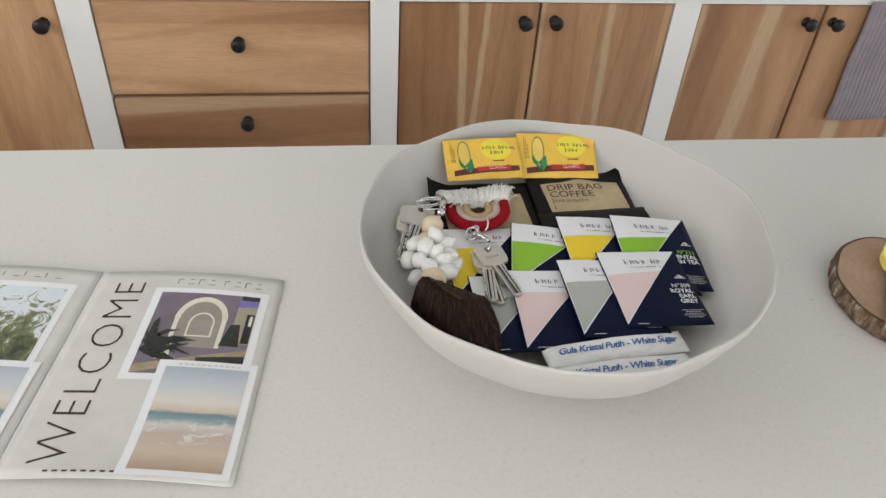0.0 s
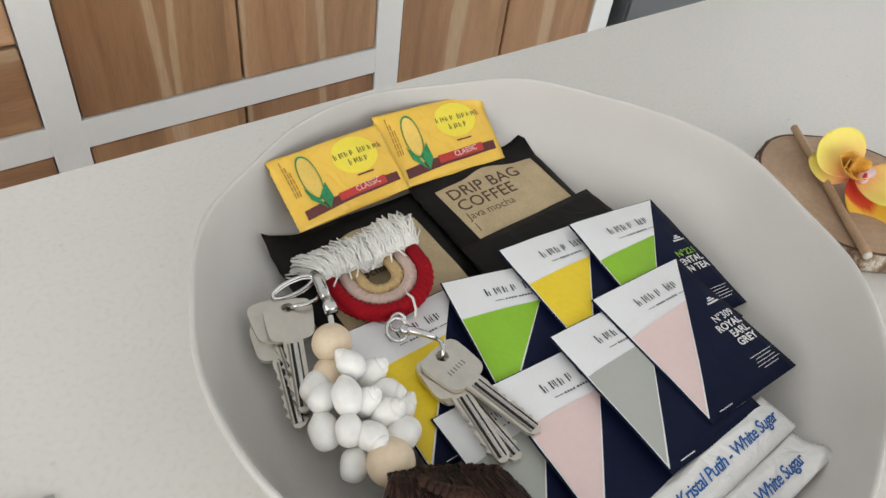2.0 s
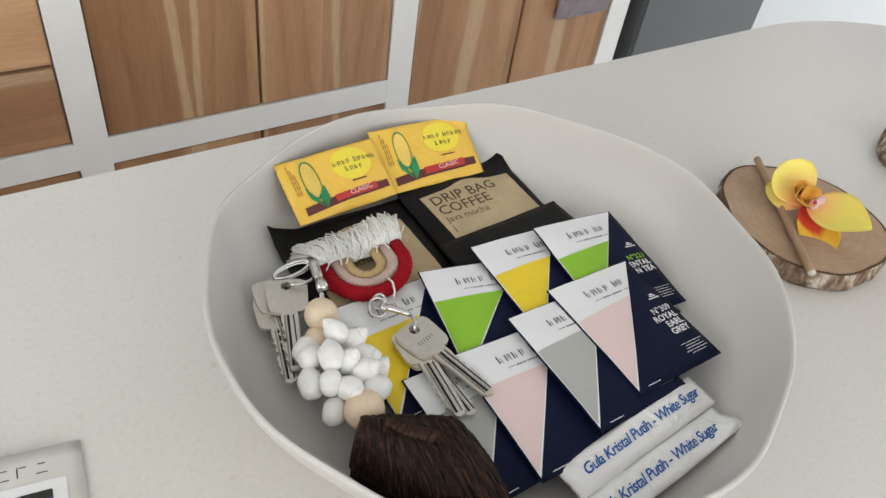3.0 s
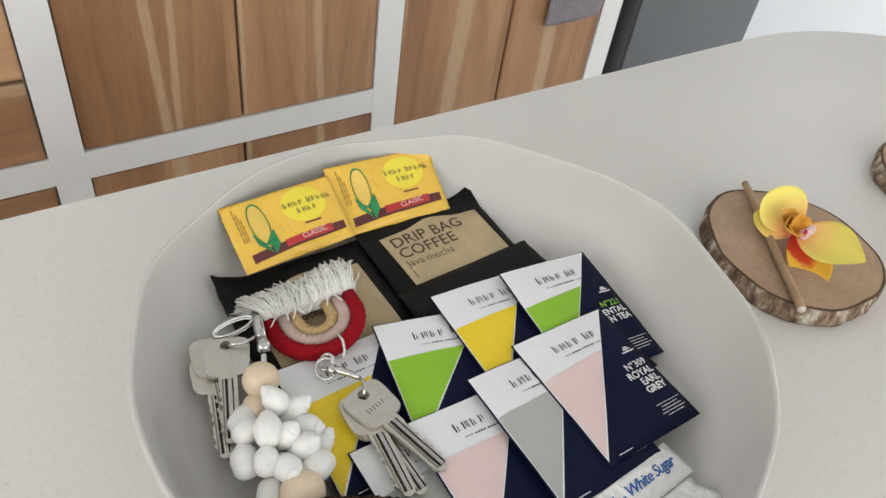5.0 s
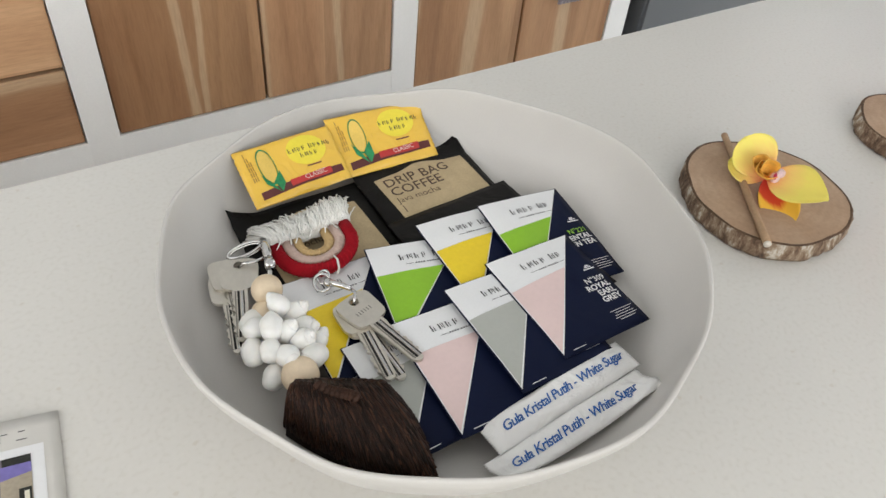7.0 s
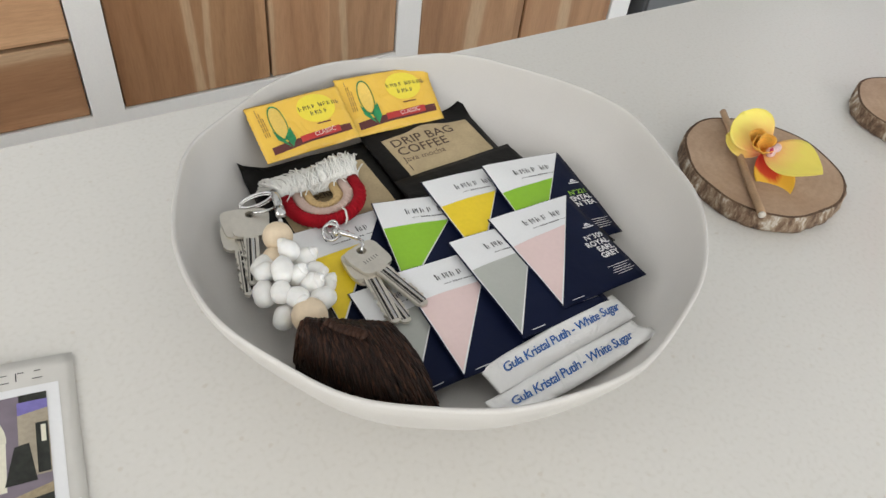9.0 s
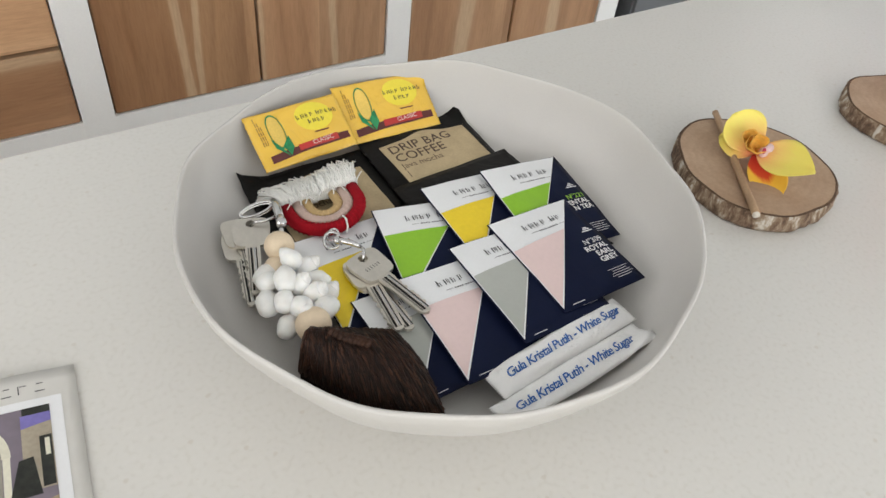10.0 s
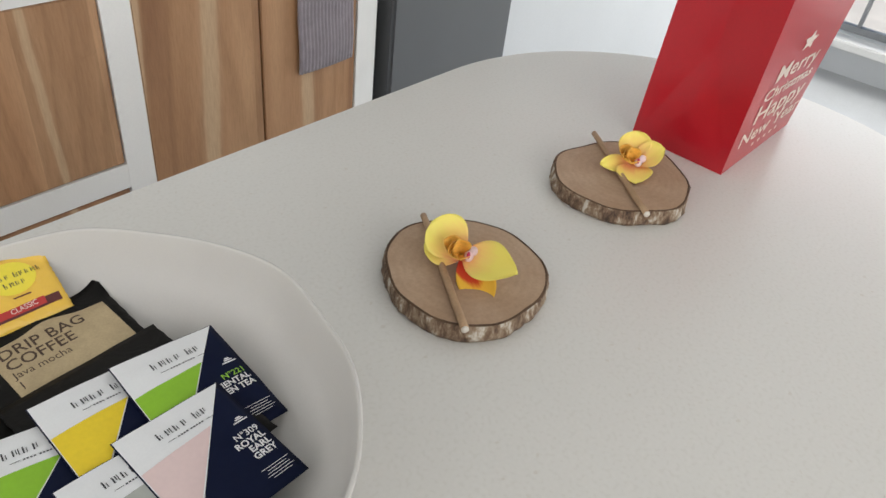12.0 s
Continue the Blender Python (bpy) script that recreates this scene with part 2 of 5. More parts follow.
QUARTZ = quartz()
CERAMIC = varied("matt_bowl_glaze", (0.522, 0.503, 0.477), 0.5, amount=0.03, fine=900, coarse=14, relief=0.04)
WHITE_PAINT = varied("white_cabinet_paint", (0.88, 0.87, 0.845), 0.45, amount=0.03, fine=300, coarse=5, relief=0.05)
WALL_PAINT = varied("white_wall_paint", (0.70, 0.715, 0.73), 0.8, amount=0.03, fine=200, coarse=2, relief=0.1)
FLOOR_TILE = varied("grey_floor_tile", (0.52, 0.525, 0.53), 0.35, amount=0.08, fine=150, coarse=4, relief=0.05)
# Level-grain and left-door tones are raised to stand for light from the left.
TEAK_V, TEAK_H = teak("teak_upright_grain", "z"), teak("teak_level_grain", "x", (1.36, 1.50, 1.62))
TEAK_BRIGHTENED = teak("brightened_teak_upright_grain", "z", (1.55, 1.72, 1.85), ((-0.09, 0.05, 0.02, 0.7),))
TEAK_BAND = teak("teak_level_grain_with_sapwood_edge", "x", (1.06, 1.08, 1.12), ((0.633, 0.040, 0.045, -0.10),))
TEAK_ONE = teak("teak_with_two_sapwood_streaks", "z", streaks=((0.004, 0.018, -0.06, 0.504), (0.026, 0.012, 0.03, 0.60)))
TEAK_TWO = teak("teak_with_sapwood_edge", "z", (1.06, 1.12, 1.18), ((-0.134, 0.020, 0.0, 0.504), (0.018, 0.016, -0.03, 0.504)))
TEAK_THREE = teak("teak_with_broad_sapwood", "z", (1.06, 1.12, 1.16), ((0.004, 0.040, 0.06, 0.504), (-0.145, 0.034, 0.05, 0.70)))
TEAK_FOUR = teak("teak_with_low_sapwood", "z", (1.10, 1.16, 1.20), ((-0.012, 0.036, -0.02, 0.504),))
BLACK_IRON = varied("black_iron", (0.015, 0.013, 0.012), 0.4, metal=0.3, amount=0.2)
FRIDGE = varied("dark_grey_steel", (0.135, 0.14, 0.145), 0.42, metal=0.3, amount=0.05, fine=600, coarse=3, relief=0.03)
SEAL = varied("black_rubber", (0.012, 0.012, 0.013), 0.7)
TOWEL = varied("mauve_cotton", (0.31, 0.27, 0.30), 0.95, amount=0.15, fine=900, coarse=40, relief=0.5, depth=0.001, sheen=0.3)
NAVY = foil("navy_sachet_film", (0.0048, 0.0080, 0.027), 0.5, 0.35, spec=0.10)
PAPER_WHITE = varied("white_coated_paper", (0.75, 0.755, 0.76), 0.5, amount=0.03, fine=900, coarse=30, relief=0.05)
GREEN = varied("green_print", (0.25, 0.50, 0.022), 0.5, amount=0.05)
YELLOW = varied("yellow_print", (0.82, 0.60, 0.02), 0.5, amount=0.05)
PINK = varied("pale_pink_print", (0.72, 0.555, 0.535), 0.5, amount=0.03)
GREY = varied("grey_print", (0.40, 0.41, 0.375), 0.5, amount=0.03)
STAMP = varied("worn_stamp", (0.30, 0.28, 0.25), 0.5, metal=0.6)
INK = varied("black_ink", (0.03, 0.03, 0.035), 0.6)
WHITE_INK = varied("white_ink", (0.75, 0.75, 0.76), 0.6)
GREEN_INK = varied("green_ink", (0.30, 0.58, 0.05), 0.6)
BLUE_INK = varied("blue_ink", (0.02, 0.11, 0.36), 0.6)
BROWN_INK = varied("brown_ink", (0.06, 0.032, 0.018), 0.6)
BLACK_FILM = foil("black_coffee_film", (0.0085, 0.0078, 0.0074), 0.55, 0.9, spec=0.15)
KRAFT = varied("kraft_label", (0.47, 0.365, 0.215), 0.75, amount=0.12, fine=700, coarse=60, relief=0.1)
SACHET_YELLOW = foil("glossy_yellow_film", (0.78, 0.49, 0.070), 0.15, 0.7, amount=0.03, depth=0.005, size=38)
LEMON = varied("lemon_print", (0.82, 0.68, 0.06), 0.25, amount=0.04)
MAROON = varied("maroon_print", (0.11, 0.022, 0.02), 0.3)
CRIMSON = varied("red_print", (0.50, 0.035, 0.03), 0.3)
LEAF_GREEN = varied("leaf_green_print", (0.02, 0.26, 0.09), 0.3, amount=0.25, coarse=200)
SIDE_INK = varied("ochre_ink", (0.34, 0.19, 0.03), 0.3)
CORN = varied("corn_print", (0.80, 0.55, 0.12), 0.35, amount=0.12, fine=900)
SUGAR_PAPER = foil("white_sugar_paper", (0.77, 0.76, 0.745), 0.55, 0.9, 0.03, depth=0.004, size=60)
STEEL = varied("nickel_key_metal", (0.66, 0.62, 0.55), 0.34, metal=0.85, amount=0.06, fine=300, coarse=90, relief=0.15)
CHROME = varied("chrome_wire", (0.62, 0.61, 0.60), 0.16, metal=1.0, amount=0.06, relief=0.02)
RED_CORD = varied("red_cord", (0.33, 0.004, 0.012), 0.9, amount=0.25, fine=1500, relief=0.5, sheen=0.0, spec=0.2)
PINK_CORD = varied("blush_cord", (0.56, 0.42, 0.36), 0.9, amount=0.18, fine=1500, relief=0.5, sheen=0.0, spec=0.2)
TAN_CORD = varied("tan_cord", (0.50, 0.35, 0.17), 0.9, amount=0.18, fine=1500, relief=0.5, sheen=0.0, spec=0.2)
COTTON = varied("white_cotton_yarn", (0.76, 0.75, 0.71), 0.95, amount=0.12, fine=900, relief=0.3, sheen=0.3)
SHELL = varied("white_shell", (0.80, 0.79, 0.76), 0.34, amount=0.06, fine=250, coarse=120, relief=0.08, sub=0.1)
BEAD = varied("raw_wood_bead", (0.68, 0.55, 0.39), 0.6, amount=0.07, fine=500, coarse=90, relief=0.08)
RAFFIA = raffia()
RAFFIA_KNOT = varied("brown_raffia_knot", (0.044, 0.019, 0.0105), 0.6, amount=0.4, fine=900, coarse=160, relief=0.3, spec=0.2)
BARK, LOG_FACE = bark(), log_end()
BARK_RIM = varied("dark_cambium", (0.12, 0.065, 0.035), 0.85, amount=0.35, coarse=80)
STICK = varied("bare_wooden_stick", (0.42, 0.27, 0.155), 0.6, amount=0.15, fine=500, coarse=70)
STICK_TIP = varied("pale_stick_tip", (0.70, 0.64, 0.56), 0.6)
PETAL = petal_paint("yellow_petal", (0.85, 0.73, 0.15), (0.87, 0.60, 0.17), (0.84, 0.36, 0.16), (0.30, 0.58, 0.95))
PETAL_RED = petal_paint("red_hearted_petal", (0.84, 0.50, 0.05), (0.66, 0.07, 0.02), (0.60, 0.04, 0.02), (0.35, 0.80, 0.98), 2600.0)
LIP = varied("orange_orchid_lip", (0.92, 0.50, 0.09), 0.5, amount=0.2, coarse=120)
COLUMN = varied("white_pink_column", (0.80, 0.60, 0.64), 0.5, amount=0.15, coarse=200)
MAGENTA = varied("magenta_spot", (0.50, 0.03, 0.12), 0.5)
BAG_RED = varied("red_gift_paper", (0.44, 0.008, 0.018), 0.28, amount=0.07, fine=500, coarse=12, relief=0.05, coat=0.15)
CREAM_INK = varied("cream_foil_print", (0.80, 0.70, 0.60), 0.4)
PAGE = varied("warm_grey_page", (0.655, 0.635, 0.595), 0.42, amount=0.06, fine=60, coarse=18, relief=0.02)
PHOTO_WHITE = varied("white_photo_border", (0.82, 0.82, 0.83), 0.35, amount=0.02)
BEACH, PALMS = sunset_print(), leaf_print()
NIGHT = varied("purple_grey_wall_print", (0.20, 0.165, 0.20), 0.35, amount=0.2, fine=60, coarse=12, relief=0)
GLOW = varied("cream_arch_print", (0.78, 0.74, 0.60), 0.35, amount=0.08, relief=0)
NICHE = varied("beige_niche_print", (0.33, 0.30, 0.25), 0.35, amount=0.1, relief=0)
DUSK = varied("dark_plant_print", (0.022, 0.024, 0.018), 0.35, amount=0.5, fine=300, coarse=120, relief=0)
SAND = varied("lit_terrace_print", (0.40, 0.32, 0.20), 0.35, amount=0.25, coarse=60, relief=0)
HOUSE = varied("lit_house_print", (0.42, 0.36, 0.27), 0.35, amount=0.15, coarse=60, relief=0)
VIOLET = varied("violet_print", (0.20, 0.17, 0.46), 0.35, relief=0)
ALUMINIUM = varied("grey_window_metal", (0.36, 0.37, 0.38), 0.45, metal=0.4)
PAVING = varied("pale_garden_paving", (0.62, 0.58, 0.52), 0.8, amount=0.15, coarse=3)
GLASS, gn, gl, gb = shader("window_glass", (1, 1, 1), 0.02)
gb.inputs["Transmission Weight"].default_value = 1.0
gb.inputs["IOR"].default_value = 1.45


# ---- builders ----
def mesh_of(name, bm, material, smooth=True):
    me = bpy.data.meshes.new(name)
    bmesh.ops.recalc_face_normals(bm, faces=bm.faces[:])
    bm.to_mesh(me)
    bm.free()
    me.materials.append(material)
    for p in me.polygons:
        p.use_smooth = smooth
    return me


def part(name, bm, material, parent, label="", smooth=True):
    ob = new(name, mesh_of(name, bm, material, smooth))
    ob.parent = parent
    return tagged(ob, label)


def thing(name, label, category, m=None, group="", kind=""):
    ob = new(name)
    ob.empty_display_size = 0.02
    if m is not None:
        ob.matrix_world = m
    return tagged(ob, label, category, group, kind)


def solid(name, bm, material, label, category="", kind="", smooth=False, m=None, group=""):
    ob = new(name, mesh_of(name, bm, material, smooth))
    if m is not None:
        ob.matrix_world = m
    return tagged(ob, label, category, group, kind)


def box(bm, x0, y0, z0, x1, y1, z1, bevel=0.0):
    r = bmesh.ops.create_cube(bm, size=1, matrix=Matrix.Translation(((x0 + x1) / 2, (y0 + y1) / 2, (z0 + z1) / 2)) @ Matrix.Diagonal((x1 - x0, y1 - y0, z1 - z0, 1)))
    if bevel:
        edges = list({e for v in r["verts"] for e in v.link_edges})
        bmesh.ops.bevel(bm, geom=edges, offset=bevel, segments=2, affect="EDGES")
    return bm


def boxed(x0, y0, z0, x1, y1, z1, bevel=0.0):
    return box(bmesh.new(), x0, y0, z0, x1, y1, z1, bevel)


def prism(bm, outline, z0, z1, bevel=0.0):
    """A flat plate from an outline of (x, y)."""
    low = [bm.verts.new((x, y, z0)) for x, y in outline]
    top = [bm.verts.new((x, y, z1)) for x, y in outline]
    k = len(outline)
    bm.faces.new(low[::-1])
    cap = bm.faces.new(top)
    for i in range(k):
        bm.faces.new((low[i], low[(i + 1) % k], top[(i + 1) % k], top[i]))
    if bevel:
        bmesh.ops.bevel(bm, geom=list(cap.edges), offset=bevel, segments=3, affect="EDGES")
    return bm


def lathe(profile, steps, wobble=None):
    """Turns (r, z) about z; wobble(angle, r, z) may shift r and z."""
    bm = bmesh.new()
    rings = []
    for r, z in profile:
        if r < 1e-6:
            rings.append([bm.verts.new((0, 0, z))])
            continue
        ring = []
        for i in range(steps):
            a = math.tau * i / steps
            rr, zz = wobble(a, r, z) if wobble else (r, z)
            ring.append(bm.verts.new((rr * math.cos(a), rr * math.sin(a), zz)))
        rings.append(ring)
    for a, b in zip(rings, rings[1:]):
        for i in range(steps):
            j = (i + 1) % steps
            if len(a) == 1 and len(b) == 1:
                continue
            if len(a) == 1:
                bm.faces.new((a[0], b[i], b[j]))
            elif len(b) == 1:
                bm.faces.new((a[i], b[0], a[j]))
            else:
                bm.faces.new((a[i], b[i], b[j], a[j]))
    return bm


def tube(bm, points, radius, sides=8, taper=None, closed=False):
    """A round rod along points."""
    pts = [Vector(p) for p in points]
    rings = []
    k = len(pts)
    up = Vector((0, 0, 1))
    for i, p in enumerate(pts):
        a = pts[(i - 1) % k] if closed or i else pts[0]
        b = pts[(i + 1) % k] if closed or i < k - 1 else pts[-1]
        d = (b - a).normalized()
        s = d.cross(up)
        if s.length < 1e-4:
            s = d.cross(Vector((1, 0, 0)))
        s.normalize()
        q = s.cross(d)
        r = radius * (taper(i / max(1, k - 1)) if taper else 1)
        rings.append([bm.verts.new(p + r * (math.cos(t) * s + math.sin(t) * q)) for t in [math.tau * j / sides for j in range(sides)]])
    span = k if closed else k - 1
    for i in range(span):
        a, b = rings[i], rings[(i + 1) % k]
        for j in range(sides):
            bm.faces.new((a[j], a[(j + 1) % sides], b[(j + 1) % sides], b[j]))
    if not closed:
        bm.faces.new(rings[0][::-1])
        bm.faces.new(rings[-1])
    return bm


def ball(bm, centre, r, scale=(1, 1, 1), u=14, v=10, turn=None):
    m = Matrix.Translation(centre) @ (turn or Matrix()) @ Matrix.Diagonal((*scale, 1))
    bmesh.ops.create_uvsphere(bm, u_segments=u, v_segments=v, radius=r, matrix=m)
    return bm


def words(text, size, lift, drape, origin, right=(1, 0), shear=0.0, align="LEFT", spread=1.0, bold=0.0):
    """Flat letters on a draped surface: drape(x, y) gives the height; origin and right place the line in the surface's plane."""
    cu = bpy.data.curves.new("letters", "FONT")
    cu.body, cu.size, cu.shear, cu.align_x, cu.space_character, cu.offset = text, size, shear, align, spread, bold
    cu.resolution_u = 3
    tmp = bpy.data.objects.new("letters", cu)
    scene.collection.objects.link(tmp)
    dg = bpy.context.evaluated_depsgraph_get()
    me = bpy.data.meshes.new_from_object(tmp.evaluated_get(dg))
    bm = bmesh.new()
    bm.from_mesh(me)
    bpy.data.objects.remove(tmp)
    bpy.data.curves.remove(cu)
    bpy.data.meshes.remove(me)
    rx, ry = right
    for v in bm.verts:
        x = origin[0] + v.co.x * rx - v.co.y * ry
        y = origin[1] + v.co.x * ry + v.co.y * rx
        v.co = (x, y, drape(x, y) + lift)
    return bm


def bars(rows, lift, drape, right=(1, 0)):
    """Unreadable small print and marks as plain bars (x, y, width, height)."""
    bm = bmesh.new()
    rx, ry = right
    for x, y, w, h in rows:
        k = max(1, int(w / 0.006))
        for i in range(k):
            a, b = i * w / k, (i + 1) * w / k
            quad = []
            for p, q in ((a, 0), (b, 0), (b, h), (a, h)):
                px, py = x + p * rx - q * ry, y + p * ry + q * rx
                quad.append(bm.verts.new((px, py, drape(px, py) + lift)))
            bm.faces.new(quad)
    return bm


def patch(corners, lift, drape, steps=10):
    """A thin printed field on a draped surface, from three or four corners."""
    bm = bmesh.new()
    a, b, c = corners[0], corners[1], corners[2]
    d = corners[3] if len(corners) == 4 else corners[2]
    grid = []
    for i in range(steps + 1):
        row = []
        for j in range(steps + 1):
            u, v = i / steps, j / steps
            x = (a[0] * (1 - u) + b[0] * u) * (1 - v) + (d[0] * (1 - u) + c[0] * u) * v
            y = (a[1] * (1 - u) + b[1] * u) * (1 - v) + (d[1] * (1 - u) + c[1] * u) * v
            row.append(bm.verts.new((x, y, drape(x, y) + lift)))
        grid.append(row)
    for i in range(steps):
        for j in range(steps):
            bm.faces.new((grid[i][j], grid[i + 1][j], grid[i + 1][j + 1], grid[i][j + 1]))
    bmesh.ops.remove_doubles(bm, verts=bm.verts[:], dist=1e-6)
    return bm


def disc(cx, cy, rx, ry, lift, drape, steps=28, inner=0.0, start=0.0, end=math.tau):
    bm = bmesh.new()
    rings = []
    for q in (inner, (inner + 1) / 2, 1.0):
        rings.append([bm.verts.new((cx + q * rx * math.cos(a), cy + q * ry * math.sin(a), 0)) for a in [start + (end - start) * i / steps for i in range(steps + 1)]])
    for r0, r1 in zip(rings, rings[1:]):
        for i in range(steps):
            bm.faces.new((r0[i], r1[i], r1[i + 1], r0[i + 1]))
    bmesh.ops.remove_doubles(bm, verts=bm.verts[:], dist=1e-7)
    for v in bm.verts:
        v.co.z = drape(v.co.x, v.co.y) + lift
    return bm


def flat(x, y):
    return 0.0


# ---- the room ----
TOP = 0.90
FRONT = 1.09            # the cabinets' face
X0, X1, Y0, Y1, HIGH = -2.25, 3.9, -2.25, 1.72, 2.7


def wall_with_hole(name, axis, at, thick, lo, hi, hole, label):
    """A wall along x or y with one opening (a0, z0, a1, z1)."""
    bm = bmesh.new()
    a0, z0, a1, z1 = hole
    for p0, q0, p1, q1 in ((lo, 0, a0, HIGH), (a1, 0, hi, HIGH), (a0, 0, a1, z0), (a0, z1, a1, HIGH)):
        if p1 - p0 < 1e-4 or q1 - q0 < 1e-4:
            continue
        if axis == "x":
            box(bm, p0, at, q0, p1, at + thick, q1)
        else:
            box(bm, at, p0, q0, at + thick, p1, q1)
    return solid(name, bm, WALL_PAINT, label, "wall", "structure")


solid("floor", boxed(X0 - 0.2, Y0 - 0.2, -0.1, X1 + 0.2, Y1 + 0.2, 0.0), FLOOR_TILE, "smooth light grey tiled kitchen floor", "floor", "structure")
solid("ceiling", boxed(X0 - 0.2, Y0 - 0.2, HIGH, X1 + 0.2, Y1 + 0.2, HIGH + 0.1), WALL_PAINT, "plain white ceiling", "ceiling", "structure")
solid("wall_north", boxed(X0, Y1, 0, X1, Y1 + 0.15, HIGH), WALL_PAINT, "plain white wall behind the kitchen counter", "wall", "structure")
# Unseen wall behind the camera; the opening is added for the front fill.
wall_with_hole("wall_south", "x", Y0 - 0.15, 0.15, X0, X1, (-2.0, 0.55, 1.6, 2.6), "plain white wall out of view, with a wide opening added for daylight")
# Out of view; its opening is added to go with the west fill lamp.
wall_with_hole("wall_west", "y", X0 - 0.15, 0.15, Y0, Y1, (-0.75, 1.0, 0.95, 2.4), "plain white wall out of view, with an opening added for a fill lamp")
wall_with_hole("wall_east", "y", X1, 0.15, Y0, Y1, (-1.05, 0.19, 0.98, 2.3), "white wall with a low metal-framed window")
solid("ground", boxed(-40, -40, -0.3, 40, 40, -0.12), PAVING, "pale stone paving outside the windows", "ground", "structure")

# the low window in the east wall
win = thing("window_1", "grey metal window with small panes and a white sill", "window", kind="structure")
part("window_sill", boxed(X1 - 0.12, -1.1, 0.150, X1 + 0.02, 1.03, 0.189, 0.006), WHITE_PAINT, win, "white painted sill", False)
fr = bmesh.new()
for a in (-1.05, 0.95):
    box(fr, X1 + 0.04, a, 0.19, X1 + 0.09, a + 0.03, 2.3)
for z in (0.192, 2.27):
    box(fr, X1 + 0.042, -1.02, z, X1 + 0.088, 0.95, z + 0.03)
part("window_frame", fr, ALUMINIUM, win, "", False)
for i in range(1, 9):
    part("mullion", boxed(X1 + 0.05, -1.03 + i * 0.22, 0.222, X1 + 0.08, -1.012 + i * 0.22, 2.27), ALUMINIUM, win, "", False)
for i in range(1, 9):
    part("glazing_bar", boxed(X1 + 0.053, -1.02, 0.20 + i * 0.23, X1 + 0.077, 0.95, 0.216 + i * 0.23), ALUMINIUM, win, "", False)
pane = part("pane", boxed(X1 + 0.062, -1.02, 0.222, X1 + 0.066, 0.95, 2.27), GLASS, win, "clear glass", False)
pane.visible_shadow = False

solid("wall_partition", boxed(1.80, FRONT + 0.02, 0, X1, Y1, HIGH), WALL_PAINT, "plain white wall beside the fridge", "wall", "structure")

# ---- kitchen cabinets ----
DOOR_TOP, RAIL_TOP, RAIL_LOW, FOOT = 0.836, 0.504, 0.452, 0.10


def knob_mesh():
    bm = lathe([(0, 0), (0.010, 0), (0.0105, 0.002), (0.006, 0.004), (0.0055, 0.012), (0.010, 0.016), (0.0135, 0.021), (0.0125, 0.026), (0.007, 0.029), (0, 0.0295)], 20)
    bmesh.ops.rotate(bm, verts=bm.verts[:], cent=(0, 0, 0), matrix=Matrix.Rotation(radians(90), 3, "X"))
    return mesh_of("knob", bm, BLACK_IRON)


KNOB = knob_mesh()


def front(owner, name, x0, z0, x1, z1, knob=None, grain=TEAK_V, gap=0.0025):
    bm = boxed(x0 + gap - (x0 + x1) / 2, 0.0, z0 + gap, x1 - gap - (x0 + x1) / 2, 0.02, z1 - gap, 0.0018)
    ob = part(name, bm, grain, owner, "", False)
    ob.location = ((x0 + x1) / 2, FRONT + 0.003, 0)
    if knob:
        k = new("knob", KNOB)
        k.parent = ob
        k.location = (knob[0] - (x0 + x1) / 2, 0.0005, knob[1])
        tagged(k, "round black iron knob")
    return ob


def cabinet(x0, x1, right, label, rails):
    """White face frame round the opening x0 to x1; rails: heights of level members."""
    ob = thing("kitchen_cabinet", label, "cabinet", Matrix.Translation((0, 0, 0)), "row of base cabinets")
    bm = bmesh.new()
    box(bm, x0 - 0.0265, FRONT + 0.026, FOOT, x1 + 0.0265, Y1 - 0.01, 0.862)
    part("body", bm, WHITE_PAINT, ob, "white painted carcass", False)
    part("stile", boxed(x1, FRONT, FOOT, right, FRONT + 0.026, 0.862), WHITE_PAINT, ob, "", False)
    for z0, z1 in rails:
        part("rail", boxed(x0, FRONT + 0.0005, z0, x1, FRONT + 0.026, z1), WHITE_PAINT, ob, "", False)
    return ob


TWO_ROWS = ((DOOR_TOP, 0.862), (RAIL_LOW, RAIL_TOP), (FOOT, FOOT + 0.03))
ONE_ROW = ((DOOR_TOP, 0.862), (FOOT, FOOT + 0.03))
LOW0, LOW1 = FOOT + 0.03, RAIL_LOW

c = cabinet(-1.155, -0.605, -0.549, "white framed base cabinet with teak doors and black knobs", TWO_ROWS)
front(c, "door", -0.88, RAIL_TOP, -0.605, DOOR_TOP, (-0.633, 0.792), TEAK_BRIGHTENED)
front(c, "door", -1.155, RAIL_TOP, -0.88, DOOR_TOP, (-1.12, 0.792))
front(c, "drawer_front", -1.155, LOW0, -0.605, LOW1, None, TEAK_H)
c = cabinet(-0.549, -0.054, 0.0, "white framed base cabinet with stacked teak drawers", TWO_ROWS)
front(c, "drawer_front", -0.549, 0.648, -0.054, DOOR_TOP, (-0.300, 0.757), TEAK_H)
front(c, "drawer_front", -0.549, RAIL_TOP, -0.054, 0.646, (-0.300, 0.592), TEAK_BAND)
front(c, "drawer_front", -0.549, LOW0, -0.054, LOW1, None, TEAK_H)
c = cabinet(0.0, 0.548, 0.603, "white framed base cabinet with teak doors over low doors", TWO_ROWS)
front(c, "door", 0.0, RAIL_TOP, 0.275, DOOR_TOP, (0.244, 0.799), TEAK_ONE)
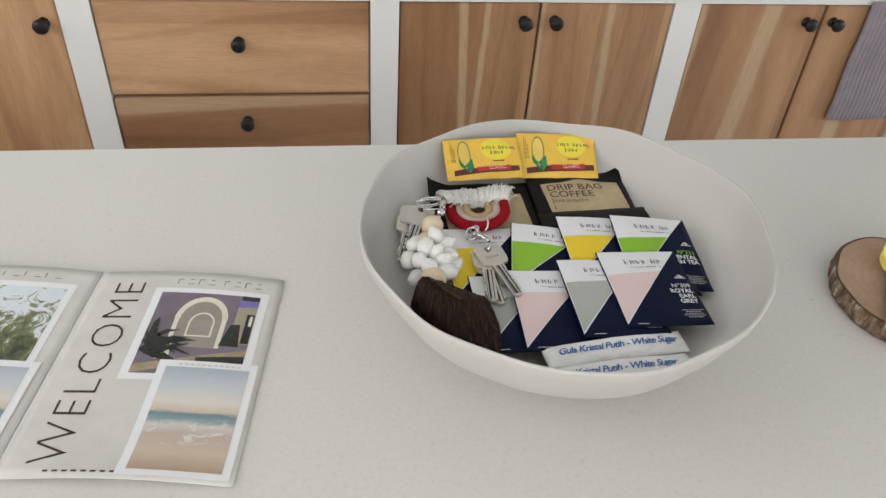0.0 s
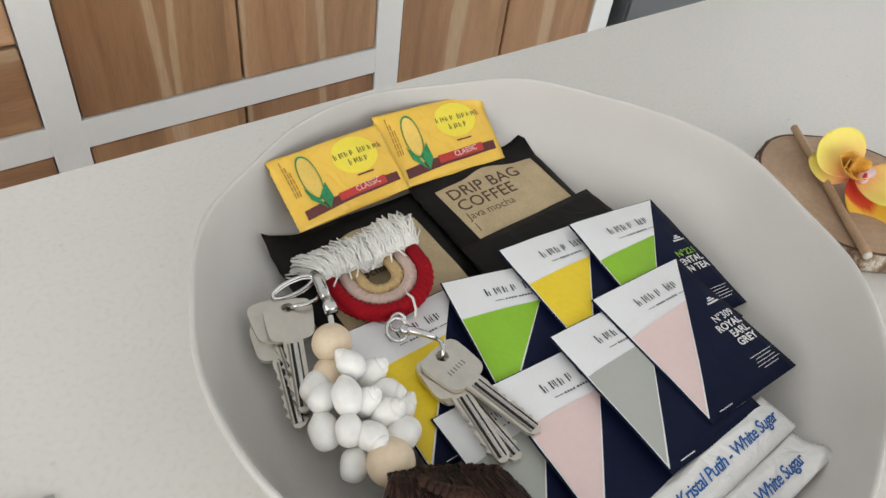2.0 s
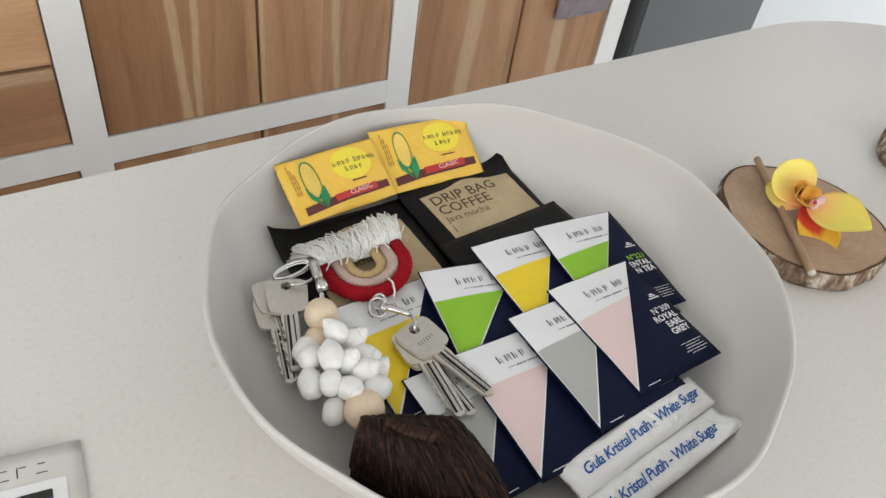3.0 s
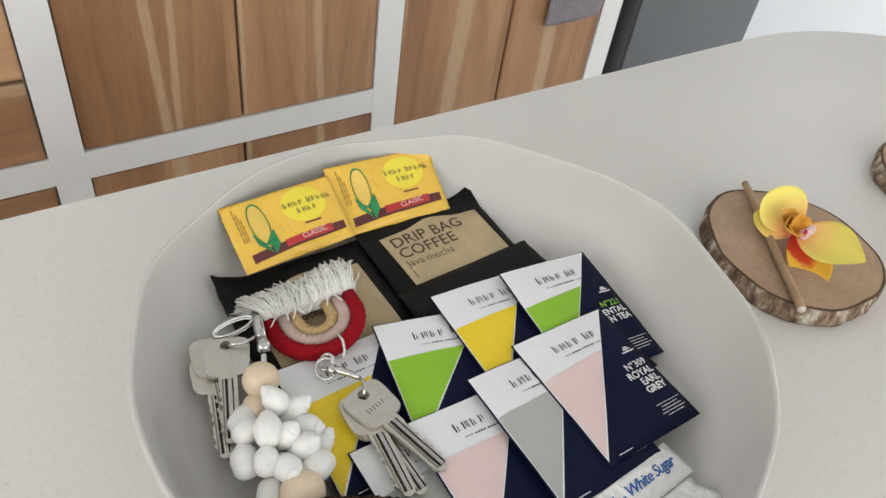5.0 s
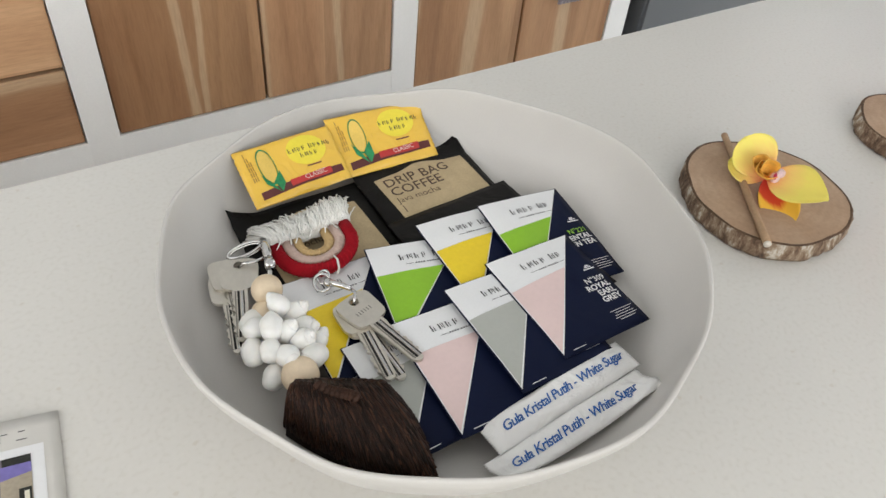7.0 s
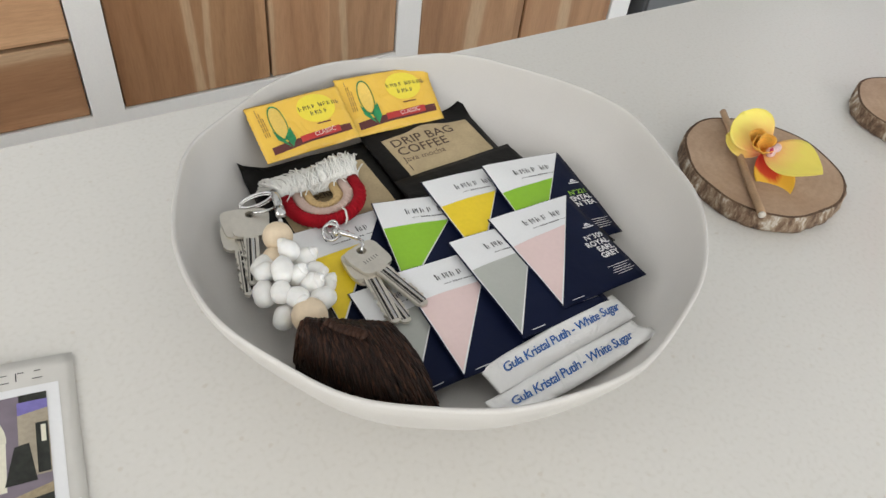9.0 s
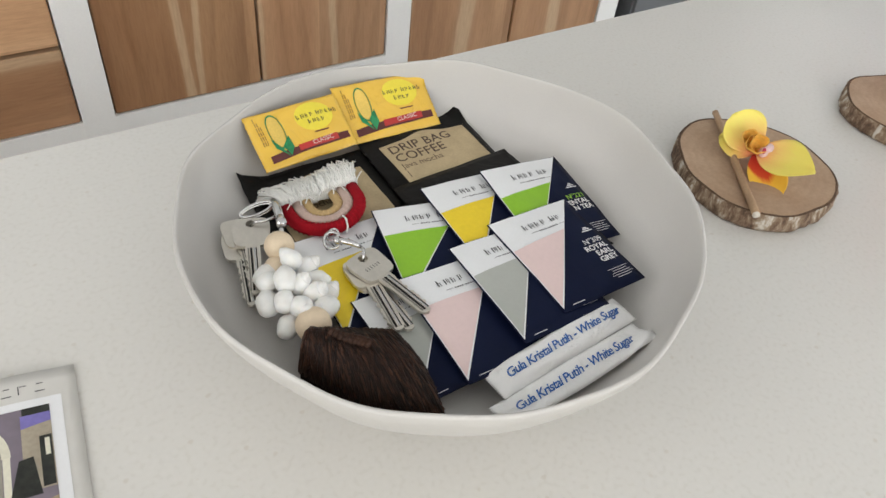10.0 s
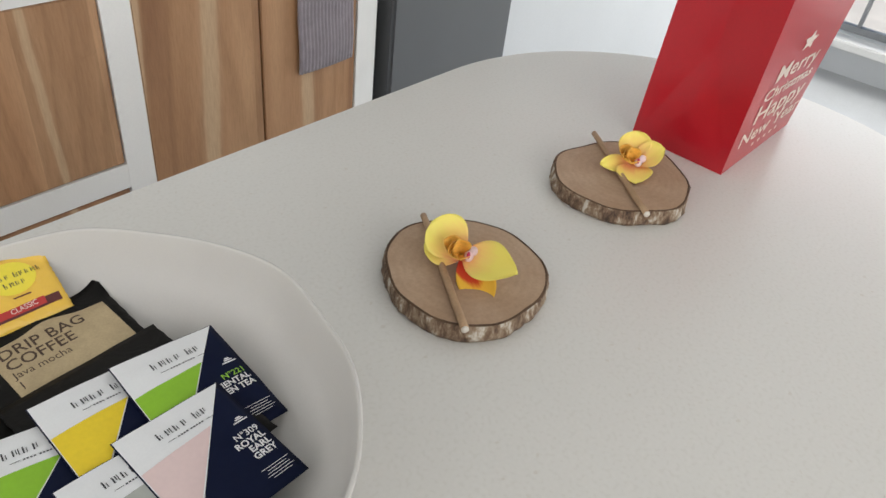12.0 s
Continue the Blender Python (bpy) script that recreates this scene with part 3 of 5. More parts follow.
front(c, "door", 0.275, RAIL_TOP, 0.548, DOOR_TOP, (0.305, 0.800), TEAK_TWO)
front(c, "low_door", 0.0, LOW0, 0.275, LOW1, None, TEAK_ONE)
front(c, "low_door", 0.275, LOW0, 0.548, LOW1, None, TEAK_TWO)
c = cabinet(0.603, 1.156, 1.219, "white framed base cabinet with tall teak doors", ONE_ROW)
front(c, "door", 0.603, LOW0, 0.880, DOOR_TOP, (0.845, 0.799), TEAK_THREE)
front(c, "door", 0.880, LOW0, 1.156, DOOR_TOP, (0.905, 0.799), TEAK_FOUR)
solid("end_panel", boxed(1.1835, FRONT + 0.0265, 0.0, 1.219, Y1, 0.862), WHITE_PAINT, "white painted end panel beside the fridge", "panel", "structure")
solid("plinth", boxed(-1.18, FRONT + 0.07, 0.0, 1.18, FRONT + 0.09, FOOT), WHITE_PAINT, "white painted plinth under the cabinets", "plinth", "structure")
solid("kitchen_worktop", boxed(-1.20, FRONT - 0.02, 0.8625, 1.222, Y1, 0.90, 0.004), QUARTZ, "off-white speckled quartz worktop on the cabinets", "worktop")

# towel over a door
tw = bmesh.new()
TX0, TX1, TZ0, TZ1 = 0.972, 1.132, 0.578, 0.845
nx, nz = 64, 20
rows = []
for side in (0, 1):
    rows.append([[tw.verts.new((TX0 + (TX1 - TX0) * i / nx + 0.003 * math.sin(9 * j / nz) * (1 - j / nz), FRONT - 0.006 - 0.006 * (1 - side) + 0.0015 * math.cos(i * math.pi / 2) * (1 - side) - 0.004 * math.sin(math.pi * i / nx) * (1 - j / nz),
                               TZ0 + (TZ1 - TZ0) * j / nz + 0.004 * i / nx)) for j in range(nz + 1)] for i in range(nx + 1)])
for g in rows:
    for i in range(nx):
        for j in range(nz):
            tw.faces.new((g[i][j], g[i + 1][j], g[i + 1][j + 1], g[i][j + 1]))
for i in range(nx):
    for j in (0, nz):
        tw.faces.new((rows[0][i][j], rows[0][i + 1][j], rows[1][i + 1][j], rows[1][i][j]))
for j in range(nz):
    for i in (0, nx):
        tw.faces.new((rows[0][i][j], rows[0][i][j + 1], rows[1][i][j + 1], rows[1][i][j]))
solid("tea_towel", tw, TOWEL, "mauve ribbed cotton tea towel hanging on a cabinet door", "towel", smooth=True)

# fridge
fridge = thing("fridge", "dark grey steel fridge beside the white cabinets", "fridge", Matrix.Translation((1.516, FRONT, 0)))
part("body", boxed(-0.262, 0.05, 0.03, 0.262, 0.60, 1.75, 0.006), SEAL, fridge, "black fridge cabinet", False)
part("lower_door", boxed(-0.252, -0.015, 0.06, 0.258, 0.047, 1.00, 0.008), FRIDGE, fridge, "", False)
part("upper_door", boxed(-0.252, -0.015, 1.008, 0.258, 0.047, 1.745, 0.008), FRIDGE, fridge, "", False)
part("door_handle", tube(bmesh.new(), [(-0.21, -0.015, 1.10), (-0.21, -0.05, 1.11), (-0.21, -0.05, 1.50), (-0.21, -0.015, 1.51)], 0.009), FRIDGE, fridge)
part("foot_rail", boxed(-0.25, 0.06, 0.0, 0.25, 0.58, 0.03), SEAL, fridge, "", False)

# ---- the island ----
CX, CY, CR = 0.692, 0.103, 0.341
outline = [(-1.6, 0.471)]
outline += [(CX + CR * math.cos(a), CY + CR * math.sin(a)) for a in [radians(89.3 - 178.6 * i / 72) for i in range(73)]]
outline += [(-1.6, -0.238)]
island = thing("kitchen_island", "long off-white quartz island with a rounded end", "island")
part("worktop", prism(bmesh.new(), outline[::-1], TOP - 0.03, TOP, 0.003), QUARTZ, island, "off-white speckled quartz top", False)
part("body", boxed(-1.5, -0.17, 0.0, 0.62, 0.36, TOP - 0.0305), WHITE_PAINT, island, "white painted base", False)

# ---- the bowl ----
BX, BY, BR = 0.0282, 0.1550, 0.1498
INNER = [(0.0, 0.060), (0.09, 0.061), (0.112, 0.0640), (0.126, 0.0690), (0.1362, 0.0765), (0.1428, 0.089), (0.1466, 0.1035)]


def bowl_floor(r):
    """Height of the bowl's inside over the island, at a distance from its middle."""
    for (r0, z0), (r1, z1) in zip(INNER, INNER[1:]):
        if r <= r1:
            return z0 + (z1 - z0) * (r - r0) / (r1 - r0)
    return INNER[-1][1]


def bowl_wobble(a, r, z):
    k = (r / BR) ** 3
    dr = -0.0015 * math.sin(2 * a) + 0.0008 * math.sin(3 * a + 0.4) + 0.0010 * math.sin(8 * a + 1.0) + 0.0006 * math.cos(13 * a)
    dz = 0.0066 * math.cos(a) + 0.0020 * math.sin(a) + 0.0008 * math.cos(3 * a) + 0.0011 * math.sin(8 * a + 0.2)
    return r + dr * k, z + dz * k * min(1, z / 0.1)


def smooth_profile(pts, steps=6):
    out = []
    for i in range(len(pts) - 1):
        p0, p1, p2, p3 = pts[max(0, i - 1)], pts[i], pts[i + 1], pts[min(len(pts) - 1, i + 2)]
        for s in range(steps):
            t = s / steps
            out.append(tuple(0.5 * (2 * b + (c - a) * t + (2 * a - 5 * b + 4 * c - d) * t * t + (3 * b - a - 3 * c + d) * t ** 3) for a, b, c, d in zip(p0, p1, p2, p3)))
    return out + [pts[-1]]


profile = smooth_profile([(0.0, 0.001), (0.045, 0.0), (0.062, 0.0015), (0.088, 0.017), (0.114, 0.042), (0.1352, 0.068), (0.1470, 0.094), (0.1498, 0.104), (0.1493, 0.1066), (0.1477, 0.1066)] + INNER[::-1], 4)
solid("serving_bowl", lathe([(max(r, 0.0) if i not in (0, len(profile) - 1) else 0.0, z) for i, (r, z) in enumerate(profile)], 128, bowl_wobble), CERAMIC,
      "large off-white matt ceramic bowl with a wavy rim", "bowl", smooth=True, m=Matrix.Translation((BX, BY, TOP)))


# ---- packets ----
class Packet:
    """A flat pillow packet w by h, its top left corner at (x, y, z), leaning by the slopes sx and sy, turned by degrees, sagging against the bowl's side."""

    def __init__(self, x, y, z, w, h, turn=0.0, sx=0.0, sy=0.0, puff=0.0016, seed=0, settle=True, pitch=0.0):
        self.w, self.h, self.puff, self.seed = w, h, puff, seed
        self.x, self.y, self.z, self.sx, self.sy, self.settle = x, y, z, sx, sy, settle
        self.pc, self.ps = math.cos(radians(pitch)), math.sin(radians(pitch))
        self.c, self.s = math.cos(radians(turn)), math.sin(radians(turn))

    def world(self, u, v):
        """Local metres right of and below the top left corner to a place on the middle surface."""
        z = self.z + self.sx * u - self.sy * v - self.ps * v
        v *= self.pc
        x, y = self.x + u * self.c + v * self.s, self.y + u * self.s - v * self.c
        z += 0.0007 * noise.noise((x * 45 + self.seed, y * 45, self.seed * 1.7))
        if self.settle:
            z = max(z, TOP + min(0.079 if not self.ps else 0.099, bowl_floor(min(math.hypot(x - BX, y - BY) + 0.0022, 0.1466))) + 0.0015)
        return Vector((x, y, z))

    def thick(self, u, v):
        a, b = u / self.w, v / self.h
        e = max(0.0, min(a, 1 - a)) * max(0.0, min(b, 1 - b)) * 16
        return 0.00035 + self.puff * min(1.0, e) ** 0.6

    def lift(self, bm, extra):
        """Moves a mesh drawn in local (u, -v) onto the packet's upper face."""
        for q in bm.verts:
            u, v = q.co.x, -q.co.y
            p = self.world(u, v)
            q.co = (p.x, p.y, p.z + self.thick(u, v) + extra)
        return bm

    def body(self, steps=16, crimp=0.0):
        bm = bmesh.new()
        sheets = []
        for sign in (1, -1):
            g = []
            for i in range(steps + 1):
                row = []
                for j in range(steps + 1):
                    u, v = self.w * i / steps, self.h * j / steps
                    if crimp and i in (0, steps) and j % 2:
                        u += crimp * (1 if i == 0 else -1)
                    p = self.world(u, v)
                    row.append(bm.verts.new((p.x, p.y, p.z + sign * self.thick(u, v) * (1 if sign > 0 else 0.3))))
                g.append(row)
            sheets.append(g)
            for i in range(steps):
                for j in range(steps):
                    bm.faces.new((g[i][j], g[i + 1][j], g[i + 1][j + 1], g[i][j + 1]))
        a, b = sheets
        ring = [(i, 0) for i in range(steps)] + [(steps, j) for j in range(steps)] + [(i, steps) for i in range(steps, 0, -1)] + [(0, j) for j in range(steps, 0, -1)]
        for (i, j), (k, m) in zip(ring, ring[1:] + ring[:1]):
            bm.faces.new((a[i][j], a[k][m], b[k][m], b[i][j]))
        return bm


def mark_row(x, y, size, count):
    """A word mark drawn as plain upright bars of uneven weight and height."""
    rows = []
    for i in range(count):
        if i == 4:
            x += size * 0.5
        rows.append((x, y, size * 0.16, size * (1.0 if i % 4 == 0 else 0.86)))
        rows.append((x + size * 0.34, y + size * 0.22 * (i % 2), size * 0.10, size * 0.62))
        if i % 3 == 1:
            rows.append((x + size * 0.56, y, size * 0.10, size * 0.86))
        x += size * 0.98
    return rows


TEA_W, TEA_H = 0.0625, 0.0755


def tea_sachet(x, y, z, sx, sy, colour, word, lines, seed, ink=WHITE_INK, turn=0.0):
    p = Packet(x, y, z, TEA_W, TEA_H, turn, sx, sy, 0.0009, seed)
    ob = thing("tea_sachet", f"navy tea sachet with a white and {word} triangle", "tea sachet", group="tea sachets in the bowl")
    w, h, e = TEA_W, TEA_H, 0.0006
    part("envelope", p.body(14), NAVY, ob, "navy paper envelope")
    part("white_panel", p.lift(patch([(e, -e), (w - 2 * e, -e), (e, -h + 3 * e)], 0, flat, 14), 0.0003), PAPER_WHITE, ob, "white folded panel")
    k = 0.315
    cut = lambda t: w - (w - e) * t
    part("colour_field", p.lift(patch([(0.0010, -h * (k + 0.015 * (seed % 3))), (cut(k) - 0.0008, -h * (k - 0.01)), (0.0010, -h + 0.0038)], 0, flat, 12), 0.00055), colour, ob, f"{word} printed triangle")
    part("word_mark", p.lift(bars(mark_row(w * 0.29, -h * 0.195, 0.0047, 6) + [(w * 0.33, -h * 0.244, 0.0045, 0.0003)] + [(w * 0.42 + 0.0016 * i + (0.0008 if i > 3 else 0), -h * 0.248, 0.0010, 0.0009) for i in range(9)] + [(w * 0.68, -h * 0.244, 0.0045, 0.0003)], 0, flat), 0.0006), INK, ob, "black word mark as plain strokes")["kind"] = "stuff"
    if lines:
        # printed on the dark half, in lines that end in one column
        right = w * 0.955
        part("crest", p.lift(bars([(w * 0.845, -h * 0.385, 0.0050, 0.0009), (w * 0.862, -h * 0.370, 0.0028, 0.0010), (w * 0.815, -h * 0.405, 0.0085, 0.0009)], 0, flat), 0.0005), WHITE_INK, ob)
        if lines[0]:
            part("number_print", p.lift(words(lines[0], 0.0054, 0, flat, (right, -h * 0.530), align="RIGHT", bold=0.00006), 0.0005), ink, ob)
        for i, t in enumerate(lines[1:]):
            part("title_print", p.lift(words(t, 0.0054, 0, flat, (right if lines[0] else w * 0.58, -h * ((0.598 if lines[0] else 0.70) + 0.066 * i)), align="RIGHT", bold=0.00016), 0.0005), WHITE_INK, ob, "white printed title")
        part("fine_print", p.lift(bars([(w * (0.70 + 0.02 * ((i * 2) % 3)), -h * (0.825 + 0.022 * i), w * (0.26 - 0.04 * ((i * 2) % 3)), 0.00035) for i in range(5)], 0, flat), 0.0005), WHITE_INK, ob)["kind"] = "stuff"
    part("edge_print", p.lift(bars([(w * 0.12, -h * 0.975, w * 0.14, 0.0004)], 0, flat), 0.0005), WHITE_INK, ob)
    return ob


EARL = ["N\u00b0309", "ROYAL", "EARL", "GREY"]
GREEN_TEA = ["N\u00b0221", "ORIENTAL", "GREEN TEA"]
# back row over front row, each one lapping the one before
tea_sachet(-0.0565, 0.1870, 0.9770, -0.02, 0.07, YELLOW, "yellow", None, 1)
tea_sachet(-0.0450, 0.1312, 0.9755, -0.02, 0.02, GREY, "grey", None, 2)
tea_sachet(-0.0012, 0.1876, 0.9810, -0.05, 0.04, GREEN, "green", None, 3, GREEN_INK, -12.0)
tea_sachet(0.0344, 0.1890, 0.9842, -0.06, 0.07, YELLOW, "yellow", None, 4, WHITE_INK, -1.5)
tea_sachet(0.0767, 0.1840, 0.9870, -0.08, 0.135, GREEN, "green", GREEN_TEA, 5, GREEN_INK, -3.0)
tea_sachet(-0.0165, 0.1290, 0.9815, -0.05, 0.06, PINK, "pale pink", None, 6, WHITE_INK, -2.0)
tea_sachet(0.0200, 0.1340, 0.9850, -0.06, 0.05, GREY, "grey", ["", "E"], 7)
tea_sachet(0.0525, 0.1405, 0.9850, -0.04, 0.05, PINK, "pale pink", EARL, 8)


def coffee_packet(x, y, z, turn, seed, w, label=None, sy=0.02):
    h = 0.110
    p = Packet(x, y, z, w, h, turn, 0.0, sy, 0.0030, seed)
    ob = thing("coffee_packet", "matt black drip coffee packet with a kraft paper label", "coffee packet", group="coffee packets in the bowl")
    part("pouch", p.body(22, 0.0006), BLACK_FILM, ob, "matt black crimped pouch")
    if label:
        a, t = label
        b, q = a + 0.069, t + 0.0715
        sheet = patch([(a, -t), (b, -t - 0.001), (b + 0.001, -q), (a + 0.001, -q)], 0, flat, 24)
        for k in sheet.verts:
            # the upper edge of the label is cut in a wave
            f = (k.co.x - a) / 0.069
            k.co.y += (0.0042 * math.sin(math.pi * min(1.0, max(0.0, (f - 0.22) / 0.62))) ** 2 - 0.0012) * max(0.0, 1 + (k.co.y + t) / 0.02)
        part("label_paper", p.lift(sheet, 0.0006), KRAFT, ob, "kraft paper label")
        part("title_print", p.lift(words("DRIP BAG", 0.0112, 0, flat, (a + 0.004, -t - 0.0120), spread=1.02, bold=0.0001), 0.0007), BROWN_INK, ob, "dark brown letters")
        part("title_print", p.lift(words("COFFEE", 0.0112, 0, flat, (a + 0.004, -t - 0.0215), spread=1.02, bold=0.0001), 0.0007), BROWN_INK, ob, "dark brown letters")
        part("kind_print", p.lift(words("Java mocha", 0.0072, 0, flat, (a + 0.004, -t - 0.0285)), 0.0007), BROWN_INK, ob, "dark brown letters")
        part("rule_print", p.lift(bars([(a + 0.0045, -t - 0.0375, 0.0007, 0.006)], 0, flat), 0.0007), BROWN_INK, ob)
    return ob


coffee_packet(-0.0590, 0.2585, 0.9710, 0.0, 11, 0.0890, (0.0095, 0.0165), 0.05)
coffee_packet(0.0275, 0.2630, 0.9755, 0.5, 12, 0.0865, (0.0105, 0.0145), 0.08)
coffee_packet(0.0250, 0.2055, 0.9757, 2.5, 13, 0.0935)


def sweetener_sachet(x, y, z, turn, slope, seed, w, h):
    p = Packet(x, y, z, w, h, turn, 0.0, 0.0, 0.0022, seed, pitch=slope)
    ob = thing("sweetener_sachet", "glossy yellow sweetener sachet with a corn cob print", "sachet", group="sweetener sachets in the bowl")
    part("pouch", p.body(22, 0.0004), SACHET_YELLOW, ob, "glossy yellow film pouch")
    part("roundel", p.lift(disc(w * 0.68, -h * 0.34, 0.0135, 0.0105, 0, flat), 0.0003), LEMON, ob, "lemon yellow roundel")
    part("word_mark", p.lift(bars(mark_row(w * 0.50, -h * 0.35, 0.0033, 9) + mark_row(w * 0.60, -h * 0.47, 0.0033, 4), 0, flat), 0.00055), INK, ob, "black word mark as plain strokes")["kind"] = "stuff"
    part("stripe", p.lift(patch([(w * 0.10, -h * 0.80), (w * 0.95, -h * 0.74), (w * 0.95, -h * 0.86), (w * 0.10, -h * 0.92)], 0, flat, 12), 0.0003), MAROON, ob, "dark maroon stripe")
    part("red_stripe", p.lift(patch([(w * 0.40, -h * 0.765), (w * 0.83, -h * 0.735), (w * 0.83, -h * 0.84), (w * 0.40, -h * 0.87)], 0, flat, 12), 0.0005), CRIMSON, ob, "red stripe")
    part("title_print", p.lift(words("CLASSIC", 0.0042, 0, flat, (w * 0.55, -h * 0.835), (0.998, 0.06)), 0.0007), CREAM_INK, ob)
    part("kind_print", p.lift(bars([(w * 0.62, -h * 0.64, 0.010, 0.0008)], 0, flat), 0.0005), MAROON, ob)
    for i in range(3):
        part("side_print", p.lift(bars([(w * (0.085 + 0.020 * i), -h * (0.62 - 0.09 * k), 0.0006, h * 0.075) for k in range(6 - i)], 0, flat), 0.0005), SIDE_INK, ob)
    part("corn_cob", p.lift(disc(w * 0.255, -h * 0.42, 0.0045, 0.0115, 0, flat, 24), 0.0004), CORN, ob, "printed corn cob")
    part("corn_outline", p.lift(disc(w * 0.255, -h * 0.43, 0.0055, 0.0130, 0, flat, 30, 0.90), 0.0006), LEAF_GREEN, ob, "green husk outline")
    part("husk_leaf", p.lift(patch([(w * 0.165, -h * 0.54), (w * 0.235, -h * 0.72), (w * 0.29, -h * 0.90), (w * 0.185, -h * 0.72)], 0, flat, 8), 0.0008), LEAF_GREEN, ob, "green husk leaf")
    part("husk_leaf", p.lift(patch([(w * 0.345, -h * 0.56), (w * 0.355, -h * 0.78), (w * 0.30, -h * 0.90), (w * 0.255, -h * 0.72)], 0, flat, 8), 0.0009), LEAF_GREEN, ob, "green husk leaf")
    return ob


sweetener_sachet(-0.0440, 0.2835, 1.0010, 3.0, 31.0, 21, 0.0680, 0.0395)
sweetener_sachet(0.0240, 0.2930, 1.0010, -3.0, 34.0, 22, 0.0710, 0.0430)


def sugar_stick(x, y, z, turn, seed, w=0.099, h=0.0185):
    p = Packet(x, y, z, w, h, turn, 0.0, 0.02, 0.0042, seed)
    ob = thing("sugar_stick", "white paper sugar stick with blue slanted lettering", "sugar packet", group="sugar sticks in the bowl")
    part("paper_tube", p.body(26, 0.0011), SUGAR_PAPER, ob, "white crimped paper tube")
    part("title_print", p.lift(words("Gula Kristal Putih - White Sugar", 0.0074, 0, flat, (0.0085, -0.0116), shear=0.34, spread=0.885, bold=0.00011), 0.0004), BLUE_INK, ob, "blue slanted lettering")
    return ob


sugar_stick(-0.0100, 0.0565, 0.9760, 4.2, 31)
sugar_stick(-0.0175, 0.0385, 0.9745, 3.5, 32, 0.1045, 0.0175)

# ---- keys and their charms ----


def key(x, y, z, aim, label, mark=False, sy=1.0, dip=0.0):
    """A flat key: its hole at (x, y), its blade pointing along aim (degrees from east)."""
    m = pose(x, y, z, 0, dip, aim)
    ob = thing("key", label, "key", m, "keys in the bowl")
    bm = bmesh.new()
    n = 40
    outer = []
    for i in range(n):
        a = math.tau * i / n
        c, s = math.cos(a), math.sin(a)
        k = (abs(c) ** 5 + abs(s) ** 5) ** (-1 / 5)
        outer.append((0.0062 + 0.0108 * c * k, 0.0106 * s * k * (1.0 - 0.08 * c)))
    hole = [(0.0028 * math.cos(math.tau * i / n), 0.0028 * math.sin(math.tau * i / n)) for i in range(n)]
    t = 0.0011
    ro = [[bm.verts.new((x_, y_, zz)) for x_, y_ in outer] for zz in (-t, t)]
    rh = [[bm.verts.new((x_, y_, zz)) for x_, y_ in hole] for zz in (-t, t)]
    for i in range(n):
        j = (i + 1) % n
        bm.faces.new((ro[0][i], ro[0][j], ro[1][j], ro[1][i]))
        bm.faces.new((rh[0][i], rh[0][j], rh[1][j], rh[1][i]))
        for q in (0, 1):
            bm.faces.new((ro[q][i], ro[q][j], rh[q][j], rh[q][i]))
    part("bow", bm, STEEL, ob, "", False)
    blade = bmesh.new()
    edge = [(0.0160, 0.0043)]
    x_ = 0.0215
    for k in range(6):
        edge += [(x_, 0.0043), (x_ + 0.0022, 0.0043 - 0.0018 * ((k * 7) % 3 + 1) / 3), (x_ + 0.0036, 0.0043 - 0.0018 * ((k * 7) % 3 + 1) / 3)]
        x_ += 0.0046
    edge += [(0.0505, 0.002), (0.0515, 0.0), (0.0505, -0.0025), (0.048, -0.0040), (0.0160, -0.0043)]
    prism(blade, [(a, b * sy) for a, b in (edge[::-1] if sy > 0 else edge)], -0.00095, 0.00095)
    part("blade", blade, STEEL, ob, "", False)
    # Nothing is cut: dark and bright strips paint the milling's shade and glint.
    for off, wide, metal in ((-0.0024, 0.0004, STAMP), (-0.0008, 0.0006, BLACK_IRON), (0.0010, 0.0005, CHROME), (0.0020, 0.0003, BLACK_IRON)):
        part("groove", boxed(0.0185, off - wide, 0.0009, 0.0490, off + wide, 0.00115 + wide * 0.3), metal, ob, "thin strip coloured as the shade or glint of milling", False)
    if mark:
        part("stamped_mark", bars([(0.0070, -0.0052 + 0.0018 * i, 0.0024, 0.0007) for i in range(6)], 0.00115, flat), STAMP, ob, "stamped mark as plain bars", False)
    return ob


key(-0.0272, 0.1500, 0.9840, -75.0, "nickel door key with a square head on the tea sachets", True, 1.0, 2.0)
key(-0.0285, 0.1490, 0.9812, -95.5, "nickel door key under another key", False, -1.0, 1.0)
key(-0.0280, 0.1480, 0.9786, -88.5, "nickel door key under two others", False)
key(-0.0695, 0.2091, 0.9800, -109.4, "nickel key with a toothed blade beside wooden beads", False, -1.0, 6.0)
key(-0.0745, 0.2150, 0.9768, -101.0, "nickel key half hidden under another key", False, -1.0, 5.0)
key(-0.0775, 0.2065, 0.9742, -105.0, "nickel key at the bottom of a bunch of three", False, -1.0, 3.0)


def ring(cx, cy, z, r, wire, tilt=(0, 0), n=28, squash=1.0):
    return [(cx + r * math.cos(a), cy + squash * r * math.sin(a), z + tilt[0] * math.cos(a) + tilt[1] * math.sin(a)) for a in [math.tau * i / n for i in range(n)]]


